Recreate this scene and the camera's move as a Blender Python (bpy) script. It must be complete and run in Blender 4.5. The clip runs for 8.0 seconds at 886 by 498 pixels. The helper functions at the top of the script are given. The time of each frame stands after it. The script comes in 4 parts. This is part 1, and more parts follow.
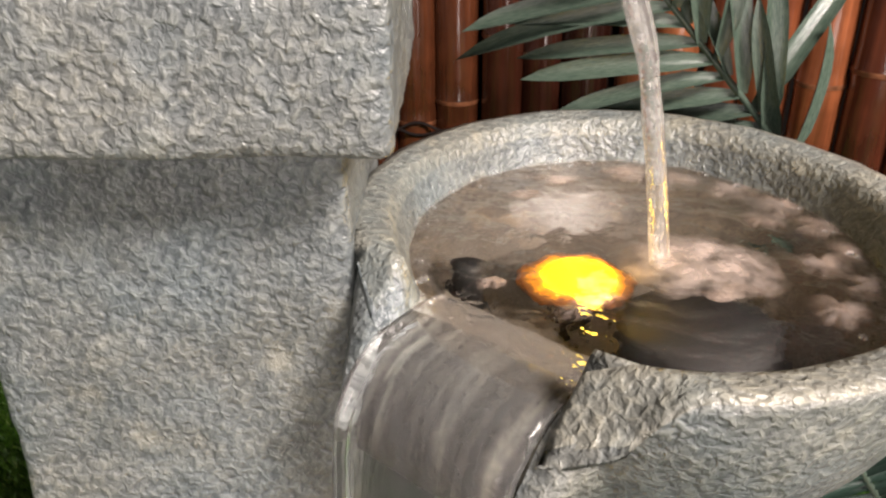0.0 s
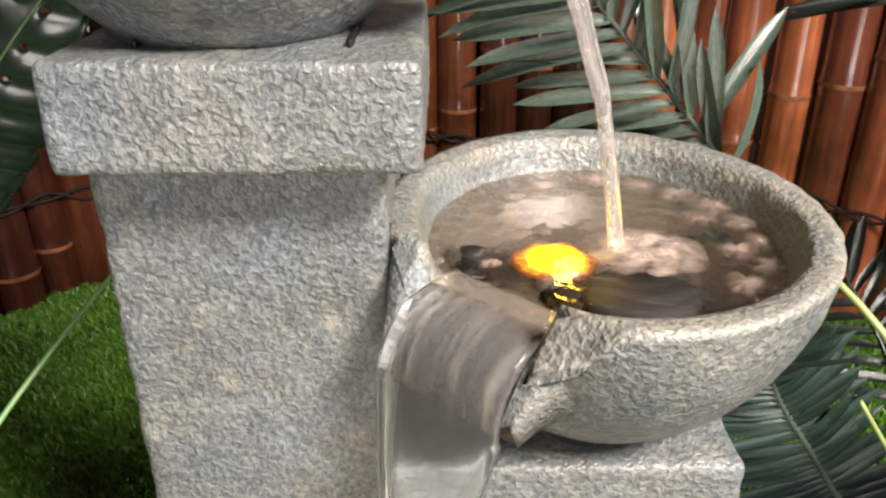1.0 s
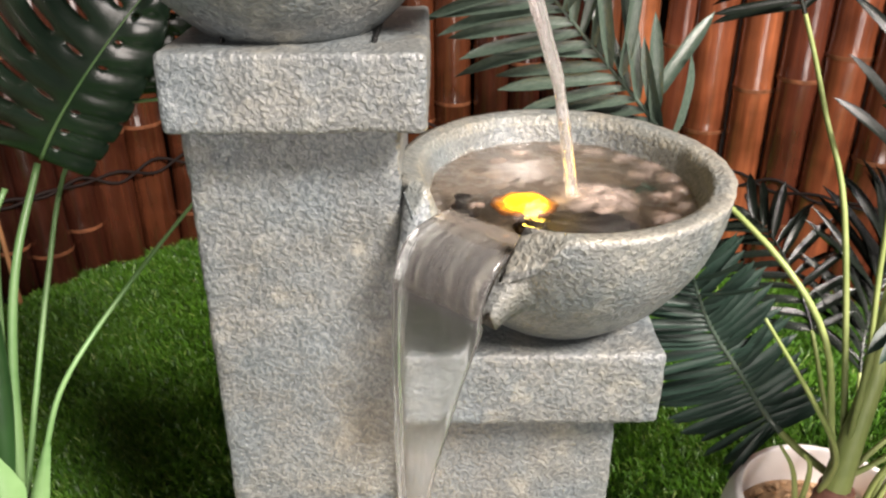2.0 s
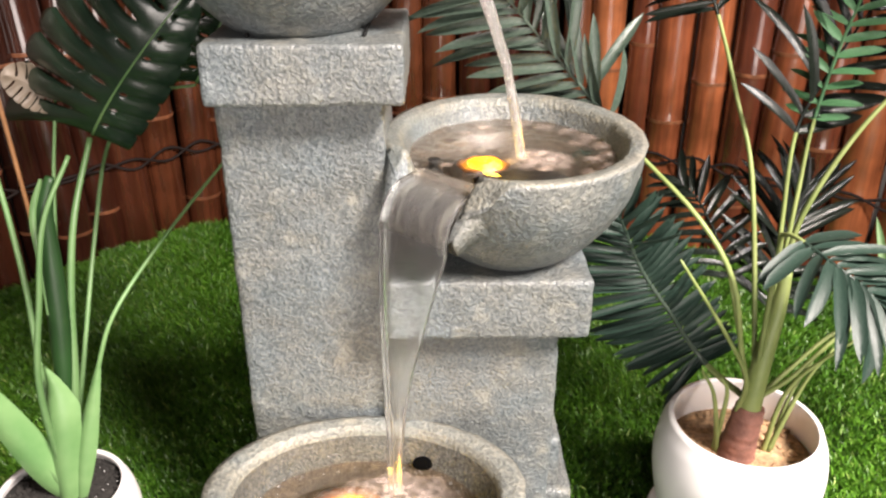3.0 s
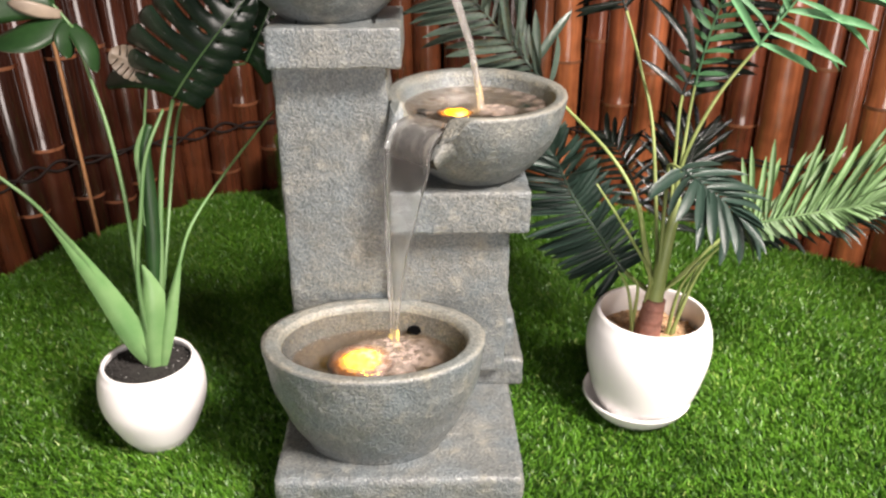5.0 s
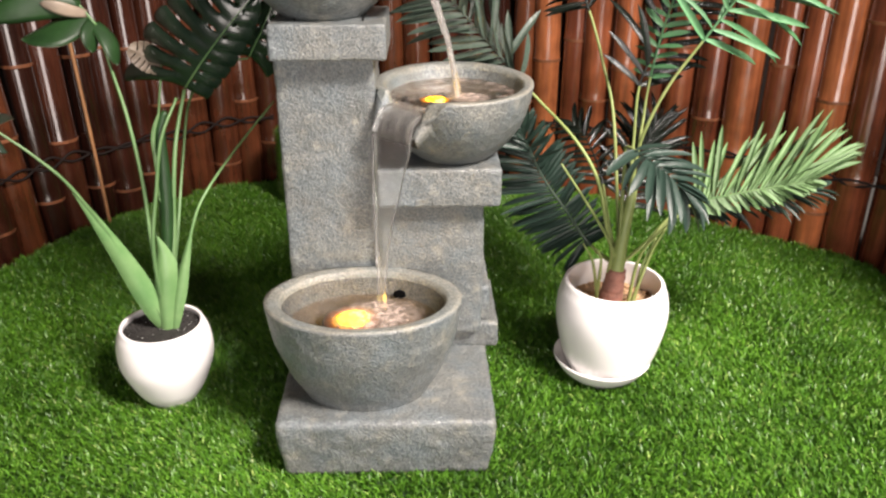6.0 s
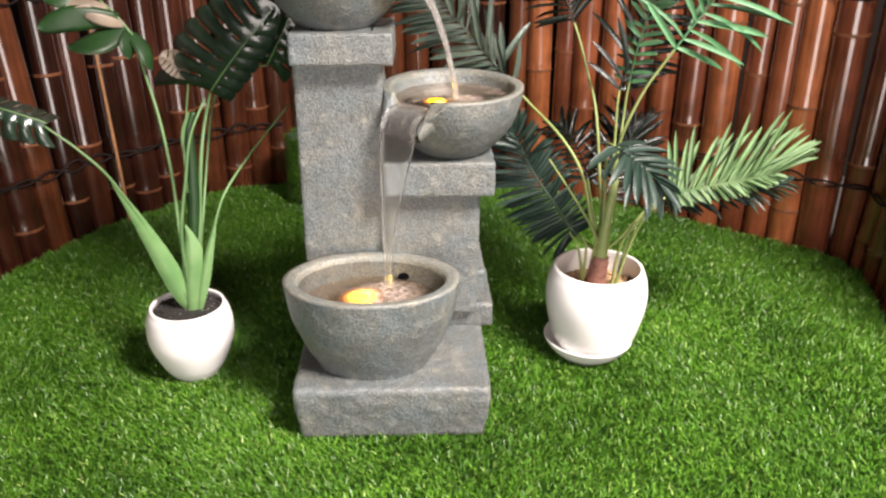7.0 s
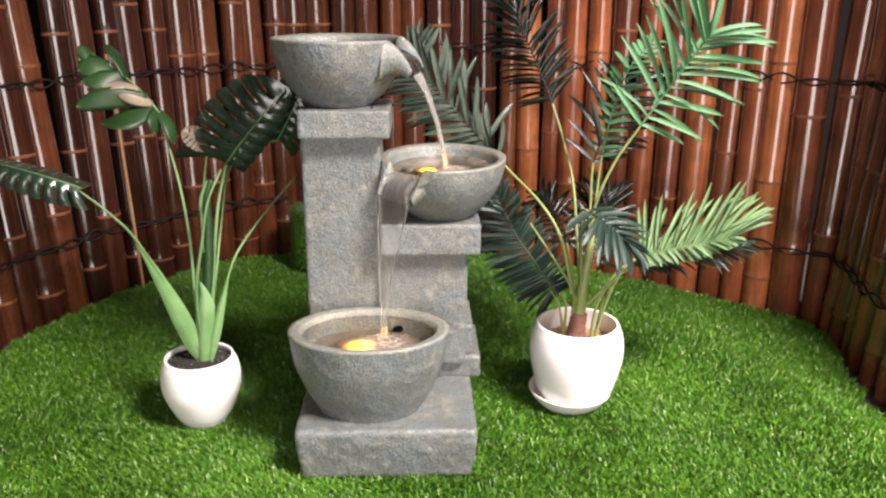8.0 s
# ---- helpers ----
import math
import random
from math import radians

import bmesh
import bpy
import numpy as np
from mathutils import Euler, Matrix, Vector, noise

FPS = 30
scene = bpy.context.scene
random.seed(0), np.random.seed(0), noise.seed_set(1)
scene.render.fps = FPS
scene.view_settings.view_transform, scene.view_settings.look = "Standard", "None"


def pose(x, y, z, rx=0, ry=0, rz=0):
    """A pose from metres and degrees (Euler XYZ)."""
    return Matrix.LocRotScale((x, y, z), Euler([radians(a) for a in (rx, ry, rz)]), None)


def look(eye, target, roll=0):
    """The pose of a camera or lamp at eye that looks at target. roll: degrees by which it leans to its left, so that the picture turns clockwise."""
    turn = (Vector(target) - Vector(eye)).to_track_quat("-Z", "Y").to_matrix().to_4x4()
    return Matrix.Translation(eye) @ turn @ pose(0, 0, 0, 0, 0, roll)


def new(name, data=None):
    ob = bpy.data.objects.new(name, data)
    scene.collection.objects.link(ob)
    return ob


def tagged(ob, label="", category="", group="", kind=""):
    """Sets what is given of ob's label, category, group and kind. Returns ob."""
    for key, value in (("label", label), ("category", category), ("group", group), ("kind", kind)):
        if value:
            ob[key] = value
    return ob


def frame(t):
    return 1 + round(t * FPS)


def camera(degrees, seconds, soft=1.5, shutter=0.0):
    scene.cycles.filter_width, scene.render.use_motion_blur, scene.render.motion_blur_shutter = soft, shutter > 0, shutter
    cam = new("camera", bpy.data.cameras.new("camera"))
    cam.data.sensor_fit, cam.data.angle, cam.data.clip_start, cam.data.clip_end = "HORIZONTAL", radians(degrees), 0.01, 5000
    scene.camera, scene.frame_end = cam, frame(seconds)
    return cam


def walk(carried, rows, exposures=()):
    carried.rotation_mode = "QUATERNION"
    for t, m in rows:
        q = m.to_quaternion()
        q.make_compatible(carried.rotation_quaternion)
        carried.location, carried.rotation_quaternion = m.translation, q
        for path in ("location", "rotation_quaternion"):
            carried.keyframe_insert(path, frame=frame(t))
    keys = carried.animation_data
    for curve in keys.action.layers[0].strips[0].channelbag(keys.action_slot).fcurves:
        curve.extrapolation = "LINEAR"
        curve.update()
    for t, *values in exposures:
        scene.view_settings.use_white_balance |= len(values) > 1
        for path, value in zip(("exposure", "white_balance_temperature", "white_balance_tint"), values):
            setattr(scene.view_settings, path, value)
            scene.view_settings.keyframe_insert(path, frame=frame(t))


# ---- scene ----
cam = camera(57.5, 8.0, 2.3)
METRES, EYE, TILT, LEAN, TURN = 1.25, 0.67, -26.5, 0.0, 0.0
ROWS = [
    (0.0, 0.0, 0.0, 0.0, 0.0, 0.0, -0.0),
    (0.5, -0.0036, -0.0408, 0.0025, -0.05, 0.08, 0.04),
    (1.0, -0.006, -0.09, -0.005, -0.18, 0.07, 0.1),
    (1.5, -0.0096, -0.145, -0.0173, -0.28, 0.02, 0.11),
    (3.0, 0.0057, -0.3328, -0.0737, -0.74, 0.15, 0.32),
    (3.5, 0.0114, -0.3916, -0.0883, -0.84, 0.23, 0.4),
    (4.0, 0.0031, -0.4607, -0.1214, -1.03, 0.41, 0.43),
    (4.5, 0.0023, -0.5319, -0.1459, -1.23, 0.53, 0.49),
    (6.0, 0.0241, -0.7129, -0.208, -1.59, 1.01, 0.61),
    (6.5, 0.0129, -0.7664, -0.2309, -1.63, 1.12, 0.62),
    (7.0, 0.0175, -0.8265, -0.2512, -1.75, 2.11, 0.63),
    (7.5, 0.0275, -0.8857, -0.2818, -1.87, 5.46, 0.64),
    (8.0, 0.0286, -0.9401, -0.3022, -1.7, 8.11, 0.52),
]
walk(cam, [(t, pose(0, 0, EYE, TILT, LEAN, TURN) @ pose(METRES * x, METRES * y, METRES * z, 90 + pitch, roll, yaw)) for t, x, y, z, yaw, pitch, roll in ROWS],
     [(0.0, -0.32), (1.0, 0.0), (2.0, 0.06), (3.0, 0.13), (3.5, 0.07), (4.0, -0.02), (4.6, -0.10), (6.2, -0.10), (8.0, -0.02)])
# light: daylight comes in through a wide doorway behind the walk
world = bpy.data.worlds.new("world")
scene.world = world
world.use_nodes = True
wn = world.node_tree
sky = wn.nodes.new("ShaderNodeTexSky")
sky.sky_type, sky.sun_disc = "NISHITA", False
sky.sun_elevation, sky.sun_rotation = radians(40), radians(160)
wn.links.new(sky.outputs[0], wn.nodes["Background"].inputs[0])
wn.nodes["Background"].inputs[1].default_value = 0.1


def area_light(name, eye, target, sx, sy, watts, colour):
    data = bpy.data.lights.new(name, "AREA")
    data.shape, data.size, data.size_y, data.energy, data.color = "RECTANGLE", sx, sy, watts, colour
    ob = new(name, data)
    ob.matrix_world = look(eye, target)
    return ob


area_light("doorway_daylight", (0.1, -3.58, 0.52), (0.1, 0, 0.52), 1.9, 2.3, 118, (1.0, 0.89, 0.845))
area_light("skylight_daylight", (1.45, -1.15, 2.40), (1.45, -1.15, 0), 0.8, 0.8, 450, (1.0, 0.89, 0.825))


def lamp_glow(name, place, watts):
    data = bpy.data.lights.new(name, "POINT")
    data.energy, data.color, data.shadow_soft_size = watts, (1.0, 0.60, 0.06), 0.008
    new(name, data).location = place


lamp_glow("middle_bowl_lamp", (0.062, 0.293, 0.521), 0.11)
lamp_glow("lower_bowl_lamp", (-0.066, 0.168, 0.216), 0.11)


# ---- materials ----
def material(name, rough=0.6, metal=0.0, spec=0.5):
    m = bpy.data.materials.new(name)
    m.use_nodes = True
    b = m.node_tree.nodes["Principled BSDF"]
    b.inputs["Roughness"].default_value = rough
    b.inputs["Metallic"].default_value = metal
    b.inputs["Specular IOR Level"].default_value = spec
    return m, m.node_tree, b


def node(nt, kind, **values):
    n = nt.nodes.new(kind)
    for k, v in values.items():
        n.inputs[k.replace("_", " ")].default_value = v
    return n


def noise_tex(nt, scale, detail=4.0, rough=0.6, stretch=(1, 1, 1)):
    co = nt.nodes.new("ShaderNodeTexCoord")
    mp = nt.nodes.new("ShaderNodeMapping")
    mp.inputs["Scale"].default_value = stretch
    nt.links.new(co.outputs["Object"], mp.inputs["Vector"])
    n = node(nt, "ShaderNodeTexNoise", Scale=scale, Detail=detail, Roughness=rough)
    nt.links.new(mp.outputs[0], n.inputs["Vector"])
    return n.outputs["Fac"]


def ramp(nt, fac, stops):
    r = nt.nodes.new("ShaderNodeValToRGB")
    e = r.color_ramp.elements
    while len(e) < len(stops):
        e.new(0.5)
    for el, (p, c) in zip(e, stops):
        el.position, el.color = p, (*c, 1)
    nt.links.new(fac, r.inputs[0])
    return r.outputs[0]


def mix(nt, fac, a, b, mode="MIX"):
    m = nt.nodes.new("ShaderNodeMix")
    m.data_type, m.blend_type = "RGBA", mode
    for sock, v in ((m.inputs[0], fac), (m.inputs[6], a), (m.inputs[7], b)):
        if isinstance(v, (int, float)):
            sock.default_value = v
        elif isinstance(v, tuple):
            sock.default_value = (*v, 1)
        else:
            nt.links.new(v, sock)
    return m.outputs[2]


def bump(nt, bsdf, height, strength, distance, below=None):
    b = node(nt, "ShaderNodeBump", Strength=strength, Distance=distance)
    nt.links.new(height, b.inputs["Height"])
    if below:
        nt.links.new(below, b.inputs["Normal"])
    nt.links.new(b.outputs[0], bsdf.inputs["Normal"])
    return b.outputs[0]


def stone_material(name, tint=(1, 1, 1), wet=False, relief_by=1.0):
    m, nt, b = material(name, 0.22 if wet else 0.37, spec=0.6)

    def pits(scale, detail, twist):
        co = nt.nodes.new("ShaderNodeTexCoord")
        n = node(nt, "ShaderNodeTexNoise", Scale=scale, Detail=detail, Roughness=0.45, Distortion=twist)
        nt.links.new(co.outputs["Object"], n.inputs["Vector"])
        return n.outputs["Fac"]

    relief = pits(290, 2.4, 0.5)
    base = ramp(nt, noise_tex(nt, 9, 4), [(0.3, (0.122, 0.131, 0.129)), (0.5, (0.160, 0.168, 0.163)), (0.7, (0.212, 0.214, 0.198))])
    # dry-brushed paint: dark in the pits, pale on the high spots
    grain = ramp(nt, relief, [(0.30, (0.60, 0.63, 0.66)), (0.50, (0.97, 1.0, 1.02)), (0.68, (1.42, 1.42, 1.37))])
    col = mix(nt, 1.0, base, grain, "MULTIPLY")
    fleck = ramp(nt, noise_tex(nt, 38, 4, 0.6), [(0.56, (0, 0, 0)), (0.72, (0.5, 0.5, 0.5))])
    col = mix(nt, fleck, col, (0.40, 0.39, 0.32))
    blue = ramp(nt, noise_tex(nt, 16, 3), [(0.42, (0, 0, 0)), (0.64, (0.8, 0.8, 0.8))])
    col = mix(nt, blue, col, mix(nt, 1.0, (0.146, 0.172, 0.186), grain, "MULTIPLY"))
    # paint rubbed pale along the edges
    geo = nt.nodes.new("ShaderNodeNewGeometry")
    worn = ramp(nt, geo.outputs["Pointiness"], [(0.53, (0, 0, 0)), (0.64, (0.45, 0.45, 0.45))])
    col = mix(nt, worn, col, (0.40, 0.375, 0.31))
    col = mix(nt, 1.0, col, tuple(a * b for a, b in zip(tint, (0.80, 0.785, 0.77))), "MULTIPLY")
    nt.links.new(col, b.inputs["Base Color"])
    low = bump(nt, b, noise_tex(nt, 45, 3, 0.5), 0.5 * relief_by, 0.004)
    mid = bump(nt, b, relief, relief_by, 0.0019, low)
    bump(nt, b, noise_tex(nt, 520, 3, 0.6), 0.5, 0.001, mid)
    return m


STONE = stone_material("cast_stone")
STONE_RIM = stone_material("rubbed_stone_rim", (1.26, 1.20, 1.10))
STONE_DAMP = stone_material("damp_cast_stone", (0.62, 0.60, 0.60), True)
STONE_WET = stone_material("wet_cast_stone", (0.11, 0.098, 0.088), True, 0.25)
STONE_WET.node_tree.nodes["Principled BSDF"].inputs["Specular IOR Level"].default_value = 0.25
wet_nodes = STONE_WET.node_tree
wet_bsdf = wet_nodes.nodes["Principled BSDF"]
wet_paint = wet_bsdf.inputs["Base Color"].links[0].from_socket
wet_geo = wet_nodes.nodes.new("ShaderNodeNewGeometry")
wet_across = wet_nodes.nodes.new("ShaderNodeVectorMath")
wet_across.operation = "DOT_PRODUCT"
wet_across.inputs[1].default_value = (0.749, -0.663, 0.0)
wet_nodes.links.new(wet_geo.outputs["Position"], wet_across.inputs[0])
wet_down = wet_nodes.nodes.new("ShaderNodeVectorMath")
wet_down.operation = "DOT_PRODUCT"
wet_down.inputs[1].default_value = (0.03, 0.03, 0.10)
wet_nodes.links.new(wet_geo.outputs["Position"], wet_down.inputs[0])
wet_place = wet_nodes.nodes.new("ShaderNodeCombineXYZ")
wet_nodes.links.new(wet_across.outputs["Value"], wet_place.inputs[0])
wet_nodes.links.new(wet_down.outputs["Value"], wet_place.inputs[1])
# dark wet streaks, with the running water's white sheen painted into the stone's colour
wet_sheen = node(wet_nodes, "ShaderNodeTexNoise", Scale=150.0, Detail=3.0, Roughness=0.6)
wet_nodes.links.new(wet_place.outputs[0], wet_sheen.inputs["Vector"])
run = ramp(wet_nodes, wet_sheen.outputs["Fac"], [(0.36, (0.5, 0.47, 0.42)), (0.52, (1.1, 1.05, 0.98)), (0.66, (5.0, 5.0, 4.8))])
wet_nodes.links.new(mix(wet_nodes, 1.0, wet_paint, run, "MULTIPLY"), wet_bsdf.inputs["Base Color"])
STONE_BED = stone_material("silted_stone", (0.50, 0.41, 0.35), True, 0.4)


def plain(name, colour, rough, spec=0.5, var=0.25, scale=40, relief=0.0):
    m, nt, b = material(name, rough, spec=spec)
    lo = tuple(c * (1 - var) for c in colour)
    hi = tuple(min(1, c * (1 + var)) for c in colour)
    nt.links.new(ramp(nt, noise_tex(nt, scale, 4), [(0.3, lo), (0.7, hi)]), b.inputs["Base Color"])
    if relief:
        bump(nt, b, noise_tex(nt, scale * 3, 4), 0.5, relief)
    return m


GLAZE = plain("white_glazed_ceramic", (0.83, 0.81, 0.80), 0.32, var=0.03, scale=9)
SOIL = plain("black_potting_soil", (0.02, 0.018, 0.016), 0.85, var=0.6, scale=160, relief=0.004)
PEBBLE = plain("tan_pebbles", (0.42, 0.27, 0.15), 0.7, var=0.5, scale=120, relief=0.003)
RUBBER = plain("black_rubber", (0.006, 0.006, 0.006), 0.6, 0.3)
HOLE = plain("unlit_hole", (0.002, 0.002, 0.002), 0.95, 0.02)
TIE = plain("dark_tie_cord", (0.010, 0.006, 0.005), 0.8, 0.2, 0.4)
PLASTER = plain("plain_wall_paint", (0.070, 0.066, 0.061), 0.8, var=0.05, scale=2)
# near black for the added walls: shade in the gaps between poles
GAP_SHADE = plain("pole_gap_shade", (0.016, 0.012, 0.010), 0.85, 0.2, 0.1, 2)
BULB = plain("brown_fibre_sheath", (0.21, 0.095, 0.070), 0.75, var=0.4, scale=70, relief=0.002)


def leaf_material(name, colour, pale, rough=0.38, vein=60, spec=0.5):
    m, nt, b = material(name, rough, spec=spec)
    col = ramp(nt, noise_tex(nt, 18, 3), [(0.3, colour), (0.75, pale)])
    info = nt.nodes.new("ShaderNodeObjectInfo")
    shade = ramp(nt, info.outputs["Random"], [(0.0, (0.75, 0.75, 0.75)), (1.0, (1.2, 1.2, 1.2))])
    nt.links.new(mix(nt, 1.0, col, shade, "MULTIPLY"), b.inputs["Base Color"])
    bump(nt, b, noise_tex(nt, vein, 3), 0.18, 0.002)
    return m


STEM_GREEN = leaf_material("pale_green_stem", (0.082, 0.175, 0.058), (0.145, 0.245, 0.098), 0.45)
STEM_OLIVE = leaf_material("olive_stem", (0.18, 0.235, 0.068), (0.30, 0.35, 0.125), 0.5)
LEAF_DARK = leaf_material("dark_glossy_leaf", (0.007, 0.018, 0.009), (0.019, 0.037, 0.018), 0.20)
LEAF_MID = leaf_material("mid_green_leaf", (0.007, 0.023, 0.006), (0.016, 0.048, 0.012), 0.45, 60, 0.35)
LEAF_PALE = leaf_material("pale_leaf_underside", (0.13, 0.10, 0.075), (0.30, 0.24, 0.18), 0.5)
LEAF_GLOSS = leaf_material("glossy_leaf", (0.006, 0.015, 0.009), (0.015, 0.030, 0.018), 0.27, 60, 0.8)
PALM_DARK = leaf_material("dark_palm_leaf", (0.004, 0.007, 0.005), (0.012, 0.016, 0.012), 0.25, 60, 0.45)
PALM_GREY = leaf_material("grey_green_palm_leaf", (0.026, 0.046, 0.034), (0.080, 0.102, 0.080), 0.24)
PALM_TEAL = leaf_material("blue_green_palm_leaf", (0.009, 0.024, 0.017), (0.030, 0.050, 0.039), 0.36, 60, 0.38)
PALM_BRIGHT = leaf_material("bright_palm_leaf", (0.040, 0.128, 0.052), (0.095, 0.220, 0.098), 0.48, 60, 0.4)
PALM_LIME = leaf_material("light_green_palm_leaf", (0.055, 0.118, 0.040), (0.125, 0.200, 0.080), 0.52, 60, 0.4)


def bamboo_material(name, tones):
    m, nt, b = material(name, 0.27, spec=0.55)
    b.inputs["Coat Weight"].default_value = 0.8
    b.inputs["Coat Roughness"].default_value = 0.11
    info = nt.nodes.new("ShaderNodeObjectInfo")
    tone = ramp(nt, info.outputs["Random"], list(zip((0.0, 0.4, 0.78, 1.0), tones)))
    streak = ramp(nt, noise_tex(nt, 14, 5, 0.6, (6, 6, 0.35)), [(0.3, (0.60, 0.55, 0.55)), (0.55, (1, 1, 1)), (0.75, (1.5, 1.45, 1.35))])
    col = mix(nt, 1.0, tone, streak, "MULTIPLY")
    blot = ramp(nt, noise_tex(nt, 5, 4), [(0.35, (0.55, 0.55, 0.55)), (0.6, (1.15, 1.15, 1.15))])
    col = mix(nt, 1.0, col, blot, "MULTIPLY")
    nt.links.new(col, b.inputs["Base Color"])
    r = ramp(nt, noise_tex(nt, 30, 4), [(0.3, (0.10, 0.10, 0.10)), (0.7, (0.26, 0.26, 0.26))])
    nt.links.new(r, b.inputs["Roughness"])
    bump(nt, b, noise_tex(nt, 25, 4, 0.5, (8, 8, 0.4)), 0.15, 0.002)
    return m


# a darker stain, lowered further to put the left side's weak light into the colour
BAMBOO_DARK = bamboo_material("dark_varnished_bamboo", [(0.018, 0.006, 0.004), (0.034, 0.010, 0.006), (0.060, 0.018, 0.009), (0.120, 0.038, 0.015)])
BAMBOO_RED = bamboo_material("reddish_varnished_bamboo", [(0.090, 0.025, 0.013), (0.165, 0.047, 0.021), (0.235, 0.071, 0.029), (0.33, 0.110, 0.042)])
BAMBOO_RING = plain("bamboo_node_ring", (0.15, 0.057, 0.026), 0.4, var=0.5, scale=60)
CANE = plain("pale_cane_sliver", (0.26, 0.125, 0.05), 0.5)


def turf_material(name, dark, light, straw):
    m, nt, b = material(name, 0.40, spec=0.45)
    geo = nt.nodes.new("ShaderNodeNewGeometry")
    col = ramp(nt, geo.outputs["Random Per Island"], [(0.0, dark), (0.75, light), (0.93, light), (1.0, straw)])
    patch = ramp(nt, noise_tex(nt, 3.5, 4), [(0.35, (0.62, 0.66, 0.62)), (0.65, (1.2, 1.15, 1.1))])
    nt.links.new(mix(nt, 1.0, col, patch, "MULTIPLY"), b.inputs["Base Color"])
    return m


TURF = turf_material("artificial_turf", (0.035, 0.114, 0.010), (0.108, 0.262, 0.022), (0.36, 0.48, 0.14))
BACKING = plain("turf_backing", (0.020, 0.050, 0.010), 0.9, var=0.4, scale=60)


def water_material(name, colour, rough, ripple, scale):
    m, nt, b = material(name, rough)
    b.inputs["Base Color"].default_value = (*colour, 1)
    b.inputs["Transmission Weight"].default_value = 1.0
    b.inputs["IOR"].default_value = 1.33
    bump(nt, b, noise_tex(nt, scale, 3, 0.5), ripple, 0.004)
    return m


POOL = water_material("pool_water", (0.84, 0.77, 0.71), 0.05, 0.9, 85)
FALL = water_material("falling_water", (0.96, 0.94, 0.92), 0.10, 0.7, 110)
FALL.node_tree.nodes["Principled BSDF"].inputs["Transmission Weight"].default_value = 0.94


FILM = water_material("water_film", (0.99, 0.98, 0.97), 0.12, 0.5, 60)
for n in FILM.node_tree.nodes:
    if n.bl_idname == "ShaderNodeMapping":
        n.inputs["Scale"].default_value = (3.2, 3.2, 0.25)
    if n.bl_idname == "ShaderNodeBump":
        n.inputs["Strength"].default_value = 0.25
FILM.node_tree.nodes["Principled BSDF"].inputs["Transmission Weight"].default_value = 0.975


def froth_material(place, radius, thick):
    """Thin foam: pale where bubbles crowd, clear between them, thinning out from its middle."""
    m, nt, b = material("water_froth", 0.35)
    b.inputs["Base Color"].default_value = (0.68, 0.54, 0.47, 1)
    geo = nt.nodes.new("ShaderNodeNewGeometry")
    d = nt.nodes.new("ShaderNodeVectorMath")
    d.operation = "DISTANCE"
    d.inputs[1].default_value = place
    nt.links.new(geo.outputs["Position"], d.inputs[0])
    k = nt.nodes.new("ShaderNodeMath")
    k.operation = "DIVIDE"
    k.inputs[1].default_value = radius
    nt.links.new(d.outputs["Value"], k.inputs[0])
    fade = ramp(nt, k.outputs[0], [(0.35, (1, 1, 1)), (1.05, (0, 0, 0))])
    a = ramp(nt, noise_tex(nt, 95, 5, 0.65), [(0.36, (0.06, 0.06, 0.06)), (0.70, (thick, thick, thick))])
    nt.links.new(mix(nt, 1.0, a, fade, "MULTIPLY"), b.inputs["Alpha"])
    bump(nt, b, noise_tex(nt, 260, 4), 0.25, 0.001)
    return m


def glow_material(name, place, radius, heat, wide=0.0):
    """A lamp lens, hot at its middle and orange towards its rim."""
    m, nt, b = material(name, 0.4)
    geo = nt.nodes.new("ShaderNodeNewGeometry")
    d = nt.nodes.new("ShaderNodeVectorMath")
    d.operation = "DISTANCE"
    d.inputs[1].default_value = place
    nt.links.new(geo.outputs["Position"], d.inputs[0])
    k = nt.nodes.new("ShaderNodeMath")
    k.operation = "DIVIDE"
    k.inputs[1].default_value = radius
    nt.links.new(d.outputs["Value"], k.inputs[0])
    wob = nt.nodes.new("ShaderNodeMath")
    wob.operation = "MULTIPLY_ADD"
    wob.inputs[1].default_value = 0.30
    nt.links.new(noise_tex(nt, 150, 3, 0.6), wob.inputs[0])
    nt.links.new(k.outputs[0], wob.inputs[2])
    col = ramp(nt, wob.outputs[0], [(0.38 + wide, (1.0, 0.62, 0.0)), (0.50 + wide, (0.36, 0.135, 0.001)), (0.64 + wide, (0.055, 0.016, 0.002)), (1.0, (0.0, 0.0, 0.0))])
    b.inputs["Base Color"].default_value = (0.030, 0.016, 0.008, 1)
    nt.links.new(col, b.inputs["Emission Color"])
    b.inputs["Emission Strength"].default_value = heat
    return m


AMBER_MIDDLE = glow_material("amber_lamp_lens", (0.055, 0.292, 0.512), 0.030, 8.0, 0.20)
AMBER_LOWER = glow_material("amber_lamp_lens", (-0.076, 0.165, 0.203), 0.052, 6.0, 0.13)


# ---- building helpers ----
def link_mesh(name, verts, faces, mat, smooth=True):
    me = bpy.data.meshes.new(name)
    me.from_pydata([tuple(v) for v in verts], [], [tuple(f) for f in faces])
    me.update()
    me.materials.append(mat)
    if smooth:
        me.polygons.foreach_set("use_smooth", [True] * len(me.polygons))
    return me


def thing(name, place, label, category, group=""):
    ob = new(name)
    ob.empty_display_size = 0.05
    ob.matrix_world = Matrix.Translation(place)
    return tagged(ob, label, category, group)


